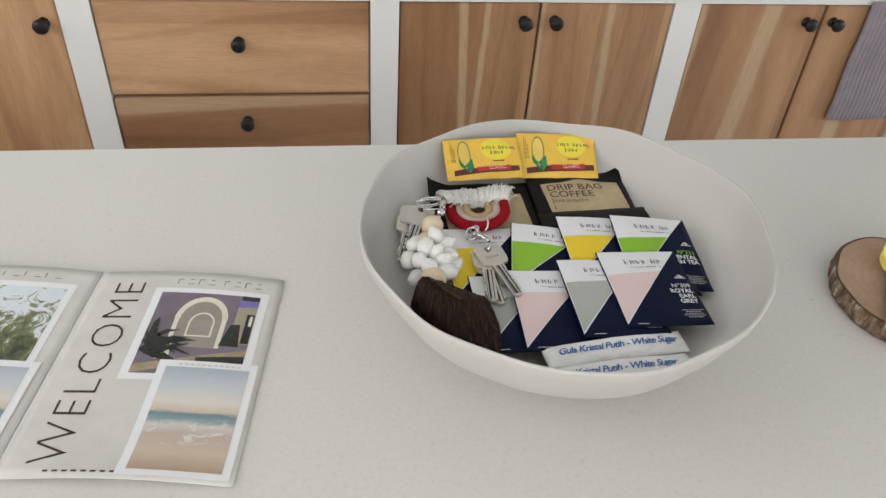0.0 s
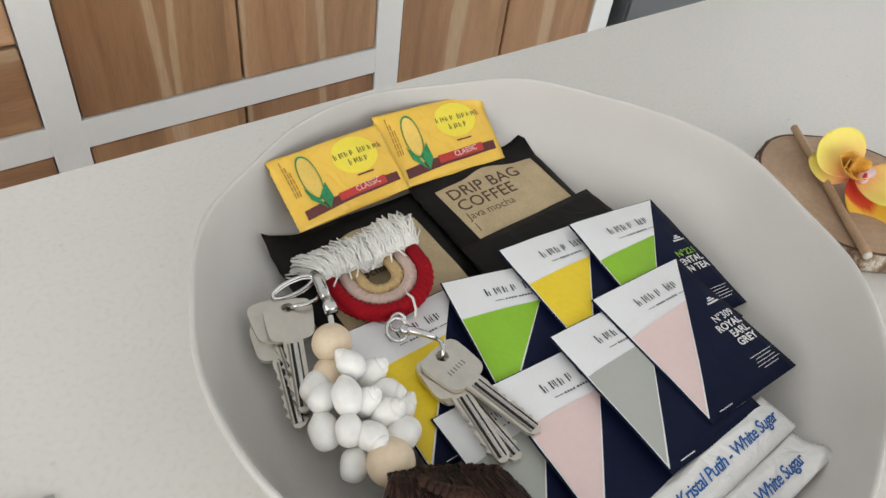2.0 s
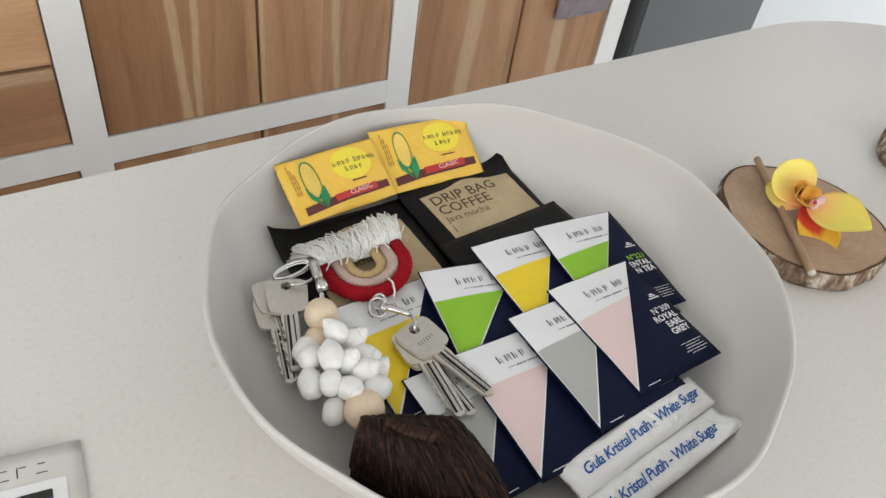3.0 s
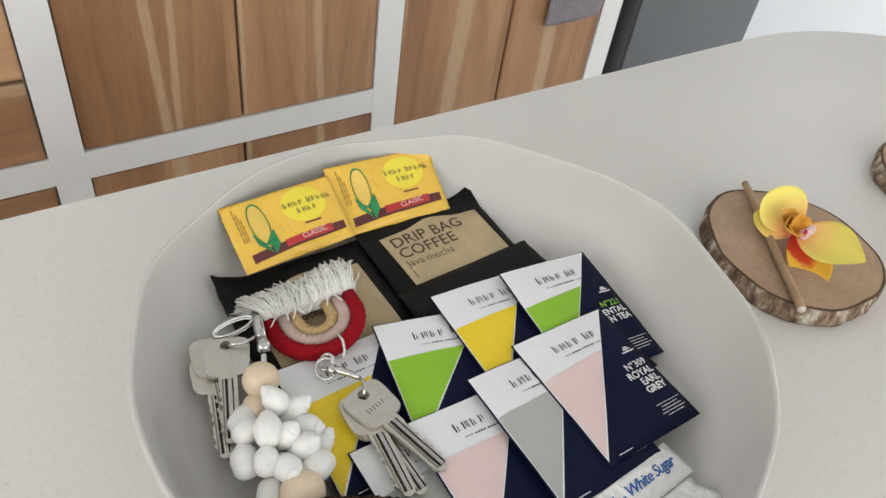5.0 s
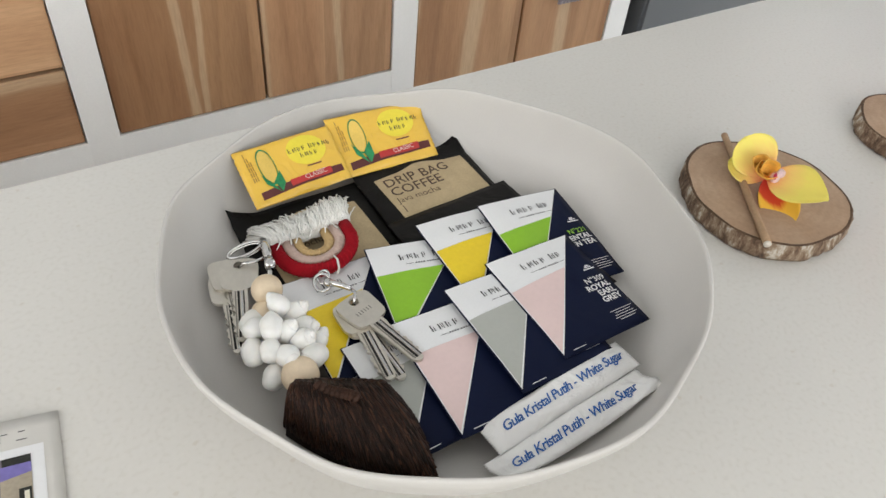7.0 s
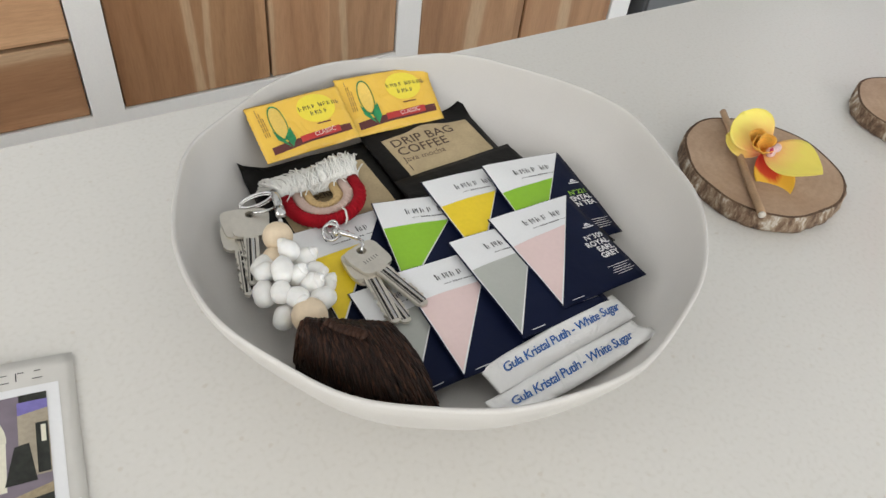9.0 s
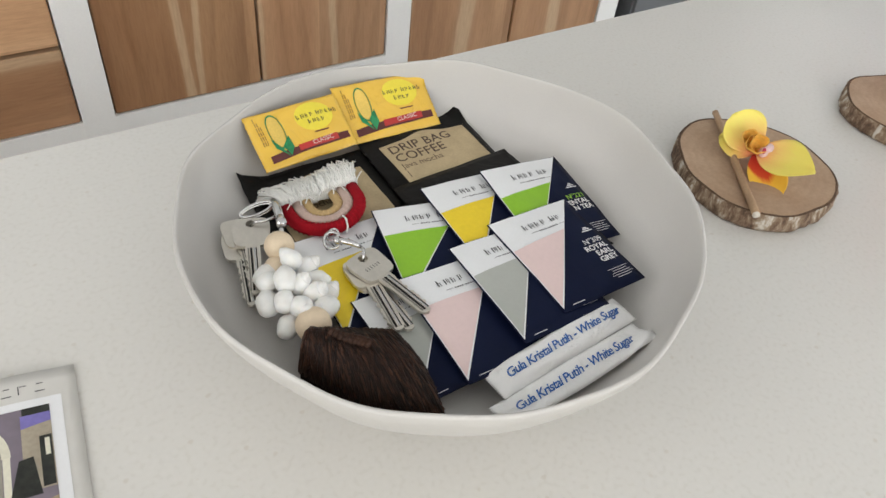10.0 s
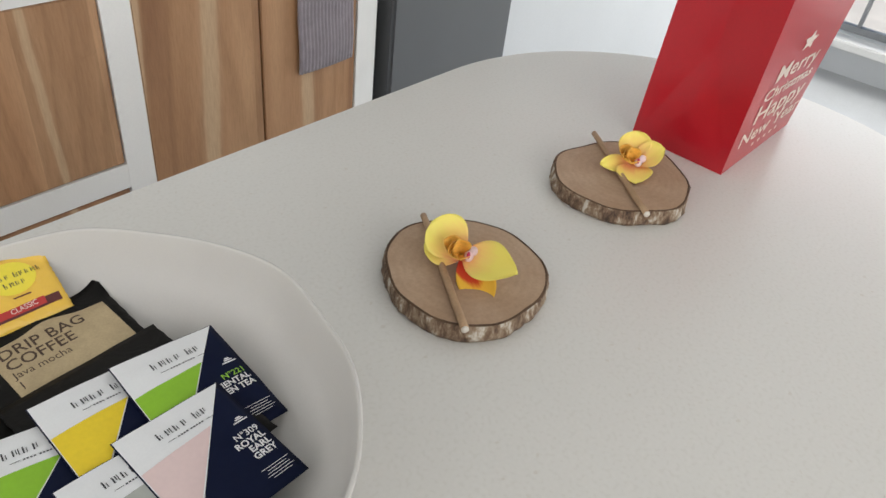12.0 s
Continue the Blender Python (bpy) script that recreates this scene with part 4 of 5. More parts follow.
kr = thing("key_ring", "chrome split ring with a swivel clip holding keys", "key ring", group="key rings")
for k in range(2):
    part("split_ring", tube(bmesh.new(), ring(-0.0625, 0.2175, 0.9815 + 0.0016 * k, 0.0100, 0, (0.001, 0.002), 36, 0.24), 0.0009, 8, closed=True), CHROME, kr)
part("wire_loop", tube(bmesh.new(), [(-0.0695, 0.2091, 0.9795), (-0.0672, 0.2068, 0.9832), (-0.0625, 0.2045, 0.9842), (-0.0575, 0.2050, 0.9838), (-0.0545, 0.2070, 0.9835)], 0.0010, 8), CHROME, kr)
part("clip", tube(bmesh.new(), [(-0.0505, 0.2205, 0.9830), (-0.0515, 0.2130, 0.9850), (-0.0532, 0.2060, 0.9860), (-0.0548, 0.1985, 0.9868)], 0.0024, 12, lambda t: 0.75 + 0.45 * math.sin(math.pi * t)), CHROME, kr)
part("collar", tube(bmesh.new(), [(-0.0545, 0.2000, 0.9866), (-0.0565, 0.1925, 0.9880)], 0.0031, 12), CHROME, kr)
kr = thing("key_ring", "chrome swivel clip holding door keys under a rainbow charm", "key ring", group="key rings")
part("split_ring", tube(bmesh.new(), ring(-0.0348, 0.1730, 0.9830, 0.0046, 0, (0.001, 0.002)), 0.0009, 8, closed=True), CHROME, kr)
part("split_ring", tube(bmesh.new(), ring(-0.0328, 0.1762, 0.9835, 0.0032, 0, (0.002, 0.001), 20), 0.0008, 8, closed=True), CHROME, kr)
part("swivel", ball(bmesh.new(), (-0.0325, 0.1705, 0.9840), 0.0028, (1, 1, 0.9), 14, 10), CHROME, kr)
part("clip", tube(bmesh.new(), [(-0.0325, 0.1705, 0.9840), (-0.0300, 0.1670, 0.9852), (-0.0270, 0.1630, 0.9858), (-0.0245, 0.1590, 0.9858)], 0.0022, 12, lambda t: 1.0 - 0.4 * t), CHROME, kr)
part("hook", tube(bmesh.new(), [(-0.0245, 0.1590, 0.9858), (-0.0240, 0.1550, 0.9868), (-0.0255, 0.1518, 0.9872), (-0.0270, 0.1500, 0.9850), (-0.0272, 0.1500, 0.9825)], 0.0009, 8), CHROME, kr)

# rainbow charm
rb = thing("rainbow_charm", "macrame rainbow key charm in red, blush and tan cord", "key charm")
RX, RY, RZ, RT = -0.0242, 0.2048, 0.9815, radians(-4)


def rainbow_point(x, y, z):
    return (RX + x * math.cos(RT) - y * math.sin(RT), RY + x * math.sin(RT) + y * math.cos(RT), RZ + z + 0.10 * x)


for r, tr, mt, nm in ((0.0214, 0.0040, RED_CORD, "red"), (0.0145, 0.0034, PINK_CORD, "blush"), (0.0086, 0.0029, TAN_CORD, "tan")):
    pts = [rainbow_point(-r, 0.0095, 0)] + [rainbow_point(r * math.cos(a), r * math.sin(a), 0) for a in [math.pi + math.pi * i / 28 for i in range(29)]] + [rainbow_point(r, 0.0095, 0)]
    part("cord", tube(bmesh.new(), pts, tr, 12), mt, rb, f"{nm} wrapped cord")
    coil = []
    turns = int(r * 1100)
    for i in range(turns * 8 + 1):
        t = i / (turns * 8)
        a = math.pi + math.pi * t
        o = math.tau * turns * t
        coil.append(rainbow_point((r + tr * 1.0 * math.cos(o)) * math.cos(a), (r + tr * 1.0 * math.cos(o)) * math.sin(a), tr * 1.0 * math.sin(o)))
    part("wrap", tube(bmesh.new(), coil, 0.00042, 4), mt, rb)
part("tie", tube(bmesh.new(), [rainbow_point(0.005, -0.017, 0.003), rainbow_point(0.005, -0.022, 0.0047), rainbow_point(0.004, -0.027, 0.003), rainbow_point(0.002, -0.030, 0.002)], 0.0006, 6), COTTON, rb)
rng = random.Random(5)
fringe = bmesh.new()
# the cords end in unravelled tufts, one for each arm
TUFTS = [(-0.0215, -0.006, 0.0055), (-0.0150, -0.004, 0.0048), (-0.0090, -0.002, 0.0042), (-0.0030, 0.001, 0.0030), (0.0040, 0.001, 0.0034), (0.0090, 0.002, 0.0042), (0.0150, 0.003, 0.0048), (0.0212, 0.004, 0.0052)]
for i in range(1150):
    tx, lean, wide = TUFTS[i % len(TUFTS)]
    u, z0 = rng.gauss(0, 0.45), rng.uniform(-0.0025, 0.0050)
    x = tx + u * 0.0030
    ln = (0.0165 + 0.0060 * rng.random()) * (1.06 - 0.12 * abs(u)) * (1.12 if tx > 0.008 else 1.0)
    spread_x = u * wide + lean + rng.uniform(-0.0012, 0.0012)
    pts = []
    for k in range(6):
        q = k / 5
        pts.append(rainbow_point(x + spread_x * q ** 1.4 + rng.uniform(-0.0012, 0.0012), 0.0075 + ln * q, z0 + 0.0030 * math.sin(math.pi * q) - 0.0035 * q * q + rng.uniform(-0.0010, 0.0010)))
    tube(fringe, pts, 0.00050, 4)
# loose threads over the arms
for k in range(7):
    x = -0.020 + 0.0055 * k + rng.uniform(-0.002, 0.002)
    tube(fringe, [rainbow_point(x, 0.011, 0.0048), rainbow_point(x + rng.uniform(-0.002, 0.002), 0.006, 0.0052), rainbow_point(x + rng.uniform(-0.005, 0.005), 0.002, 0.0042)], 0.0004, 4)
tagged(part("fringe", fringe, COTTON, rb, "frayed white cotton fringe"), kind="stuff")

# shell and bead charm
ch = thing("shell_charm", "key charm of white shells between two raw wooden beads", "key charm")
for bx, by, bz, br in ((-0.0650, 0.1775, 0.9880, 0.0084), (-0.0700, 0.1685, 0.9800, 0.0080), (-0.0718, 0.1203, 0.9835, 0.0094)):
    part("bead", ball(bmesh.new(), (bx, by, bz), br, u=28, v=20), BEAD, ch, "round raw wooden bead")
cord = [(-0.0575, 0.192, 0.986), (-0.066, 0.170, 0.982), (-0.070, 0.150, 0.980), (-0.0715, 0.128, 0.982), (-0.076, 0.112, 0.986)]
part("string", tube(bmesh.new(), cord, 0.0012, 6), COTTON, ch)
# each shell: its place and the way its spiral tip points
SHELLS = [((-0.0648, 0.1626, 0.9905), (-0.5, 0.9, 0.2)), ((-0.0580, 0.1574, 0.9855), (0.9, -0.1, 0.5)), ((-0.0775, 0.1660, 0.9805), (0.8, 0.3, -0.2)), ((-0.0800, 0.1570, 0.9855), (0.9, 0.2, -0.3)),
          ((-0.0735, 0.1501, 0.9905), (0.3, 0.9, 0.1)), ((-0.0672, 0.1450, 0.9885), (0.6, -0.3, 0.7)), ((-0.0570, 0.1475, 0.9838), (0.7, -0.5, 0.3)), ((-0.0625, 0.1379, 0.9855), (0.5, -0.4, 0.8)),
          ((-0.0538, 0.1400, 0.9785), (0.8, 0.3, 0.4)), ((-0.0860, 0.1455, 0.9825), (0.4, 0.9, -0.1)), ((-0.0795, 0.1381, 0.9880), (0.3, 0.9, 0.0)), ((-0.0735, 0.1310, 0.9875), (0.25, -0.9, 0.3)),
          ((-0.0612, 0.1280, 0.9835), (-0.9, -0.2, 0.3)), ((-0.0820, 0.1290, 0.9790), (0.6, 0.8, 0.1))]
SHELL_LINE = smooth_profile([(0, -0.0078), (0.0036, -0.0070), (0.0058, -0.0048), (0.0068, -0.0012), (0.0065, 0.0022), (0.0052, 0.0046), (0.0043, 0.0052), (0.0042, 0.0060), (0.0030, 0.0073), (0.0024, 0.0075), (0.0022, 0.0081), (0.0010, 0.0087), (0, 0.0088)], 3)
for i, (place, tip) in enumerate(SHELLS):
    bm = lathe([(r if 0 < j < len(SHELL_LINE) - 1 else 0.0, z) for j, (r, z) in enumerate(SHELL_LINE)], 24, lambda a, r, z: (r * (1 + 0.03 * math.sin(a + z * 700)), z + 0.0004 * math.sin(a) * (1 if z > 0.003 else 0)))
    ob = part("shell", bm, SHELL, ch)
    k = 0.82 + 0.16 * ((i * 7) % 5) / 4
    aim = (Vector(tip) + Vector((rng.uniform(-0.2, 0.2), rng.uniform(-0.2, 0.2), rng.uniform(-0.1, 0.2)))).normalized()
    ob.matrix_basis = Matrix.Translation(place) @ aim.to_track_quat("Z", "Y").to_matrix().to_4x4() @ Matrix.Diagonal((k * 0.98, k * 0.90, k * 1.12, 1))

# raffia tassel
ts = thing("raffia_tassel", "thick dark brown raffia tassel lying in the bowl", "tassel")
RIDGE0, RIDGE1 = Vector((-0.0780, 0.1110, 0.9905)), Vector((-0.0430, 0.0935, 0.9865))
strands = bmesh.new()
mound = bmesh.new()
COLS, ROWS_ = 40, 12


def tassel_point(s, t, lift=0.0):
    """s runs round the fan, t from the ridge to the tips."""
    a = RIDGE0.lerp(RIDGE1, s)
    x = -0.0890 + 0.0490 * s ** 0.9
    y = 0.1010 - 0.0560 * math.sin(math.pi / 2 * min(1.0, s * 1.05)) ** 0.8
    r = math.hypot(x - BX, y - BY)
    e = Vector((x, y, TOP + bowl_floor(min(r, 0.141)) + 0.004))
    p = a.lerp(e, t)
    p.z += (0.0105 - 0.0045 * s) * math.sin(math.pi * min(1, t * 0.9 + 0.05)) + lift
    return p


def tassel_back(s, t, lift=0.0):
    """The short side of the fold, towards the bead and the sachets."""
    a = RIDGE0.lerp(RIDGE1, s)
    e = Vector((-0.0760 + 0.0400 * s, 0.1175 - 0.0180 * s ** 1.6, 0.9790 - 0.003 * s))
    p = a.lerp(e, t)
    p.z += 0.002 * math.sin(math.pi * t) + lift
    return p


def tassel_side(s, t, lift=0.0):
    """The end of the fold, between its short and its long side."""
    a, e = tassel_back(1.0, 1.0), tassel_point(1.0, 1.0)
    e = a.lerp(e, s) + Vector((0.0045, 0.001, 0.0)) * math.sin(math.pi * s)
    p = RIDGE1.lerp(e, t)
    p.z += 0.0030 * math.sin(math.pi * min(1, t * 0.9 + 0.08)) + lift
    return p


for fn in (tassel_point, tassel_back, tassel_side):
    g = [[mound.verts.new(fn(i / COLS, j / ROWS_, -0.0012)) for j in range(ROWS_ + 1)] for i in range(COLS + 1)]
    low = [[mound.verts.new((v.co.x, v.co.y, v.co.z - 0.006)) for v in row] for row in g]
    for i in range(COLS):
        for j in range(ROWS_):
            mound.faces.new((g[i][j], g[i + 1][j], g[i + 1][j + 1], g[i][j + 1]))
            mound.faces.new((low[i][j], low[i][j + 1], low[i + 1][j + 1], low[i + 1][j]))
part("core", mound, RAFFIA, ts)
for i in range(1500):
    fn = tassel_side if i % 6 == 5 else tassel_back if i % 6 == 4 else tassel_point
    s, ds, end = rng.random(), rng.uniform(-0.05, 0.05), 1.0 + rng.uniform(-0.08, 0.04)
    lift, sway, beat = rng.uniform(-0.0006, 0.0022), rng.uniform(0.004, 0.018), rng.uniform(0.7, 1.6)
    steps = 9
    tube(strands, [fn(min(1.0, max(0.0, s + ds * k / steps + sway * math.sin(k * beat + i))), end * k / steps, lift + 0.0007 * math.sin(k * 1.9 * beat + i * 1.3)) for k in range(steps + 1)], rng.uniform(0.00035, 0.00080), 5)
tagged(part("raffia", strands, RAFFIA, ts, "dark brown raffia strands"), kind="stuff")
# a short plait where the strands are tied
for i in range(18):
    t = i / 17
    row = -1 if i % 2 else 1
    mid_s, mid_t = 0.22 + 0.36 * t, 0.13 + 0.17 * t + 0.035 * math.sin(5 * t)
    a = tassel_point(mid_s - 0.020, mid_t + 0.075 * row, 0.0008)
    b = tassel_point(mid_s + 0.045, mid_t - 0.010 * row, 0.0034)
    part("knot", tube(bmesh.new(), [a, a.lerp(b, 0.33) + Vector((0, 0, 0.0016)), a.lerp(b, 0.66) + Vector((0, 0, 0.0015)), b], 0.0017, 8, lambda q: 0.45 + 0.65 * math.sin(math.pi * min(1, q * 0.9 + 0.05))), RAFFIA_KNOT, ts, "lighter brown knot")

# ---- log slices with orchids ----


def log_slice(cx, cy, shape, thick, label):
    """shape(angle) gives the radius; a cut log with a rim of bark."""
    ob = thing("log_slice_coaster", label, "wooden coaster", Matrix.Translation((cx, cy, TOP)), "log slice coasters")
    n = 110
    ang = [math.tau * i / n for i in range(n)]

    def loop(bm, k, z, rough=0.0):
        return [bm.verts.new((shape(a) * k * math.cos(a) * (1 + rough * noise.noise((math.cos(a) * 9, math.sin(a) * 9, z * 90))), shape(a) * k * math.sin(a) * (1 + rough * noise.noise((math.cos(a) * 9, math.sin(a) * 9, z * 90))), z)) for a in ang]

    def skin(bm, loops):
        for p, q in zip(loops, loops[1:]):
            for i in range(n):
                bm.faces.new((p[i], p[(i + 1) % n], q[(i + 1) % n], q[i]))
    bm = bmesh.new()
    skin(bm, [loop(bm, 0.94, 0.0), loop(bm, 0.99, 0.001, 0.03), loop(bm, 1.005, thick * 0.3, 0.035), loop(bm, 1.0, thick * 0.6, 0.035), loop(bm, 0.995, thick * 0.93, 0.02), loop(bm, 0.985, thick)])
    part("bark", bm, BARK, ob, "rough brown and pale bark")
    bm = bmesh.new()
    skin(bm, [loop(bm, 0.986, thick - 0.0006), loop(bm, 0.972, thick + 0.0004, 0.004), loop(bm, 0.955, thick + 0.0003, 0.006)])
    part("bark_line", bm, BARK_RIM, ob, "dark line inside the bark")
    bm = bmesh.new()
    lo = loop(bm, 0.957, thick + 0.0001, 0.006)
    mid_loops = [lo, loop(bm, 0.6, thick + 0.0003), loop(bm, 0.25, thick + 0.0003)]
    skin(bm, mid_loops)
    bm.faces.new(mid_loops[-1])
    part("cut_face", bm, LOG_FACE, ob, "smooth brown cut face with faint rings")
    bm = bmesh.new()
    lo = loop(bm, 0.94, 0.0005)
    bm.faces.new(lo)
    part("underside", bm, LOG_FACE, ob)
    return ob


def slice_one(a):
    return 0.0703 - 0.0008 * math.cos(2 * a) + 0.0011 * math.sin(2 * a) - 0.0016 * math.sin(3 * a) + 0.0005 * math.sin(4 * a) + 0.0007 * math.sin(5 * a) + 0.0005 * math.sin(9 * a + 1)


def slice_two(a):
    return 0.0722 + 0.0036 * math.cos(2 * a) - 0.0014 * math.sin(2 * a) + 0.0022 * math.cos(3 * a) + 0.0019 * math.sin(3 * a) + 0.0012 * math.cos(4 * a) + 0.0009 * math.sin(4 * a) + 0.0012 * math.cos(7 * a)


S1X, S1Y, S2X, S2Y, SH = 0.3660, 0.1570, 0.6105, 0.1431, 0.0170
log_slice(S1X, S1Y, slice_one, SH, "round log slice coaster with rough bark on the island")
log_slice(S2X, S2Y, slice_two, SH, "angular log slice coaster with rough bark by the gift bag")


def stick(x0, y0, x1, y1, label):
    z = TOP + SH + 0.0042
    a, b = Vector((x0, y0, z)), Vector((x1, y1, z - 0.0004))
    ob = thing("wooden_stick", label, "stick", group="wooden sticks on the coasters")
    part("shaft", tube(bmesh.new(), [a.lerp(b, t) + Vector((0.0005 * math.sin(7 * t), 0, 0)) for t in [i / 10 for i in range(11)]], 0.0032, 14, lambda t: 0.92 + 0.1 * t), STICK, ob)
    d = (b - a).normalized()
    part("tip", tube(bmesh.new(), [b + d * 0.0001, b + d * 0.0012], 0.0030, 14), STICK_TIP, ob, "pale cut tip")
    return ob


stick(0.3905, 0.2270, 0.3045, 0.1080, "plain wooden stick across a round coaster")
stick(0.6570, 0.2080, 0.5570, 0.0880, "plain wooden stick across an angular coaster")


def petal(length, width, cup, curl, pointed=0.0):
    """A cupped petal that grows along y."""
    bm = bmesh.new()
    nu, nv = 14, 16
    g = []
    for j in range(nv + 1):
        t = j / nv
        wd = width * (math.sin(math.pi * min(0.999, t ** 1.25)) ** 0.55) * (1 - pointed * t * t * 0.75) + 0.0006
        row = []
        for i in range(nu + 1):
            u = 2 * i / nu - 1
            row.append(bm.verts.new((u * wd, length * t, cup * u * u * wd + curl * t * t + 0.0005 * math.sin(5 * u + 9 * t))))
        g.append(row)
    back = [[bm.verts.new((v.co.x, v.co.y, v.co.z - 0.0006)) for v in row] for row in g]
    for j in range(nv):
        for i in range(nu):
            bm.faces.new((g[j][i], g[j][i + 1], g[j + 1][i + 1], g[j + 1][i]))
            bm.faces.new((back[j][i], back[j + 1][i], back[j + 1][i + 1], back[j][i + 1]))
    for i in range(nu):
        bm.faces.new((g[nv][i], g[nv][i + 1], back[nv][i + 1], back[nv][i]))
        bm.faces.new((g[0][i], back[0][i], back[0][i + 1], g[0][i + 1]))
    for j in range(nv):
        bm.faces.new((g[j][0], g[j + 1][0], back[j + 1][0], back[j][0]))
        bm.faces.new((g[j][nu], back[j][nu], back[j + 1][nu], g[j + 1][nu]))
    return bm


def orchid(m, label, layout):
    ob = thing("orchid_flower", label, "flower", m, "orchid flowers on the coasters")
    for length, width, cup, curl, pointed, paint, rx, rz, z in layout:
        p = part("petal", petal(length, width, cup, curl, pointed), paint, ob, "yellow petal flushed with orange")
        p.matrix_basis = pose(0, 0, z, rx, 0, rz)
    lip = bmesh.new()
    for rz, ln, pitch in ((70, 0.022, 28), (115, 0.020, 38), (30, 0.019, 50), (165, 0.015, 36)):
        q = petal(ln, 0.0080, 0.8, 0.006)
        bmesh.ops.transform(q, matrix=pose(-0.002, 0.001, 0.003, pitch, 0, rz), verts=q.verts[:])
        me = bpy.data.meshes.new("tmp")
        q.to_mesh(me)
        q.free()
        lip.from_mesh(me)
        bpy.data.meshes.remove(me)
    part("lip", lip, LIP, ob, "orange curled lip")
    col = bmesh.new()
    ball(col, (0.0045, -0.002, 0.0085), 0.0040, (1.0, 1.2, 1.1), 14, 10)
    ball(col, (0.0080, 0.003, 0.0090), 0.0040, (1.0, 1.1, 0.9), 14, 10)
    part("column", col, COLUMN, ob, "white and pink centre")
    part("spot", ball(bmesh.new(), (0.0040, -0.0020, 0.0122), 0.0020, (0.8, 1.5, 0.7), 10, 8), MAGENTA, ob, "magenta spot")
    return ob


# both flowers lean back and face the long side of the island
orchid(pose(0.3650, 0.1605, TOP + SH + 0.0105, 0, 0, -54) @ pose(0, 0, 0, 38), "yellow orchid flower with a red heart lying on a stick",
       [(0.0380, 0.0195, 0.25, 0.006, 0.0, PETAL, 8, 52, 0.002), (0.0530, 0.0205, 0.45, 0.006, 0.85, PETAL, 24, -111, 0.005), (0.0490, 0.0150, 0.25, -0.003, 0.0, PETAL_RED, 20, -150, -0.001),
        (0.0340, 0.0140, 0.2, 0.0, 0.2, PETAL, 6, 82, -0.0015)])
orchid(pose(0.6240, 0.1420, TOP + SH + 0.0085, 0, 0, -62) @ pose(0, 0, 0, 36), "yellow orchid flower standing half folded on a log slice",
       [(0.0320, 0.0165, 0.35, 0.006, 0.0, PETAL, 18, 10, 0.003), (0.0340, 0.0150, 0.45, 0.006, 0.4, PETAL, 16, -62, 0.003), (0.0320, 0.0185, 0.25, -0.003, 0.1, PETAL, 34, -172, -0.001),
        (0.0390, 0.0110, 0.2, 0.0, 0.5, PETAL, 22, 112, -0.0015)])

# ---- gift bag ----
bag = thing("gift_bag", "shiny red paper gift bag with a greeting, on the island", "gift bag", pose(0.7285, 0.0790, TOP, 0, 0, -1.8))
BW, BD, BH = 0.197, 0.116, 0.25


def bag_wall(pts_low, pts_high, fold=0.0, n=56):
    """An upright paper wall between two level edges, with an inward crease."""
    bm = bmesh.new()
    (ax, ay), (bx, by) = pts_low
    (cx, cy), (dx, dy) = pts_high
    nrm = Vector((by - ay, -(bx - ax), 0)).normalized()
    grids = []
    for off in (0.0, 0.0005):
        g = []
        for i in range(n + 1):
            u = i / n
            row = []
            for j in range(n + 1):
                v = j / n
                x = (ax + (bx - ax) * u) * (1 - v) + (cx + (dx - cx) * u) * v
                y = (ay + (by - ay) * u) * (1 - v) + (cy + (dy - cy) * u) * v
                dent = -fold * max(0.0, min(1 - abs(2 * u - 1), (v - 0.20 * (1 - abs(2 * u - 1))) * 3.0))
                p = Vector((x, y, BH * v)) + nrm * (dent - off)
                row.append(bm.verts.new(p))
            g.append(row)
        grids.append(g)
        for i in range(n):
            for j in range(n):
                bm.faces.new((g[i][j], g[i + 1][j], g[i + 1][j + 1], g[i][j + 1]))
    a, b = grids
    for i in range(n):
        bm.faces.new((a[i][n], a[i + 1][n], b[i + 1][n], b[i][n]))
    return bm


lo = [(0, 0), (BW, 0), (BW, BD), (0, BD)]
hi = [(-0.010, -0.009), (BW + 0.006, -0.020), (BW + 0.010, BD - 0.012), (-0.004, BD - 0.012)]
part("front_panel", bag_wall((lo[0], lo[1]), (hi[0], hi[1])), BAG_RED, bag, "", False)
part("side_gusset", bag_wall((lo[1], lo[2]), (hi[1], hi[2]), 0.006), BAG_RED, bag)
part("back_panel", bag_wall((lo[2], lo[3]), (hi[2], hi[3])), BAG_RED, bag, "", False)
part("side_gusset", bag_wall((lo[3], lo[0]), (hi[3], hi[0]), 0.006), BAG_RED, bag)
part("base", boxed(0.001, 0.001, 0.0002, BW - 0.001, BD - 0.001, 0.0012), BAG_RED, bag, "", False)


def on_bag(bm):
    """Lays a flat drawing (x, y) onto the front panel."""
    for v in bm.verts:
        x, z = v.co.x, v.co.y
        u = x / BW
        v.co = (x + (-0.010 + 0.016 * u) * z / BH, (-0.009 - 0.011 * u) * z / BH - 0.0006, z)
    return bm


def broad(bm, middle, k=1.6):
    """The greeting is printed in a broad hand: widens a drawing about its middle."""
    for v in bm.verts:
        v.co.x = middle + (v.co.x - middle) * k
    return bm


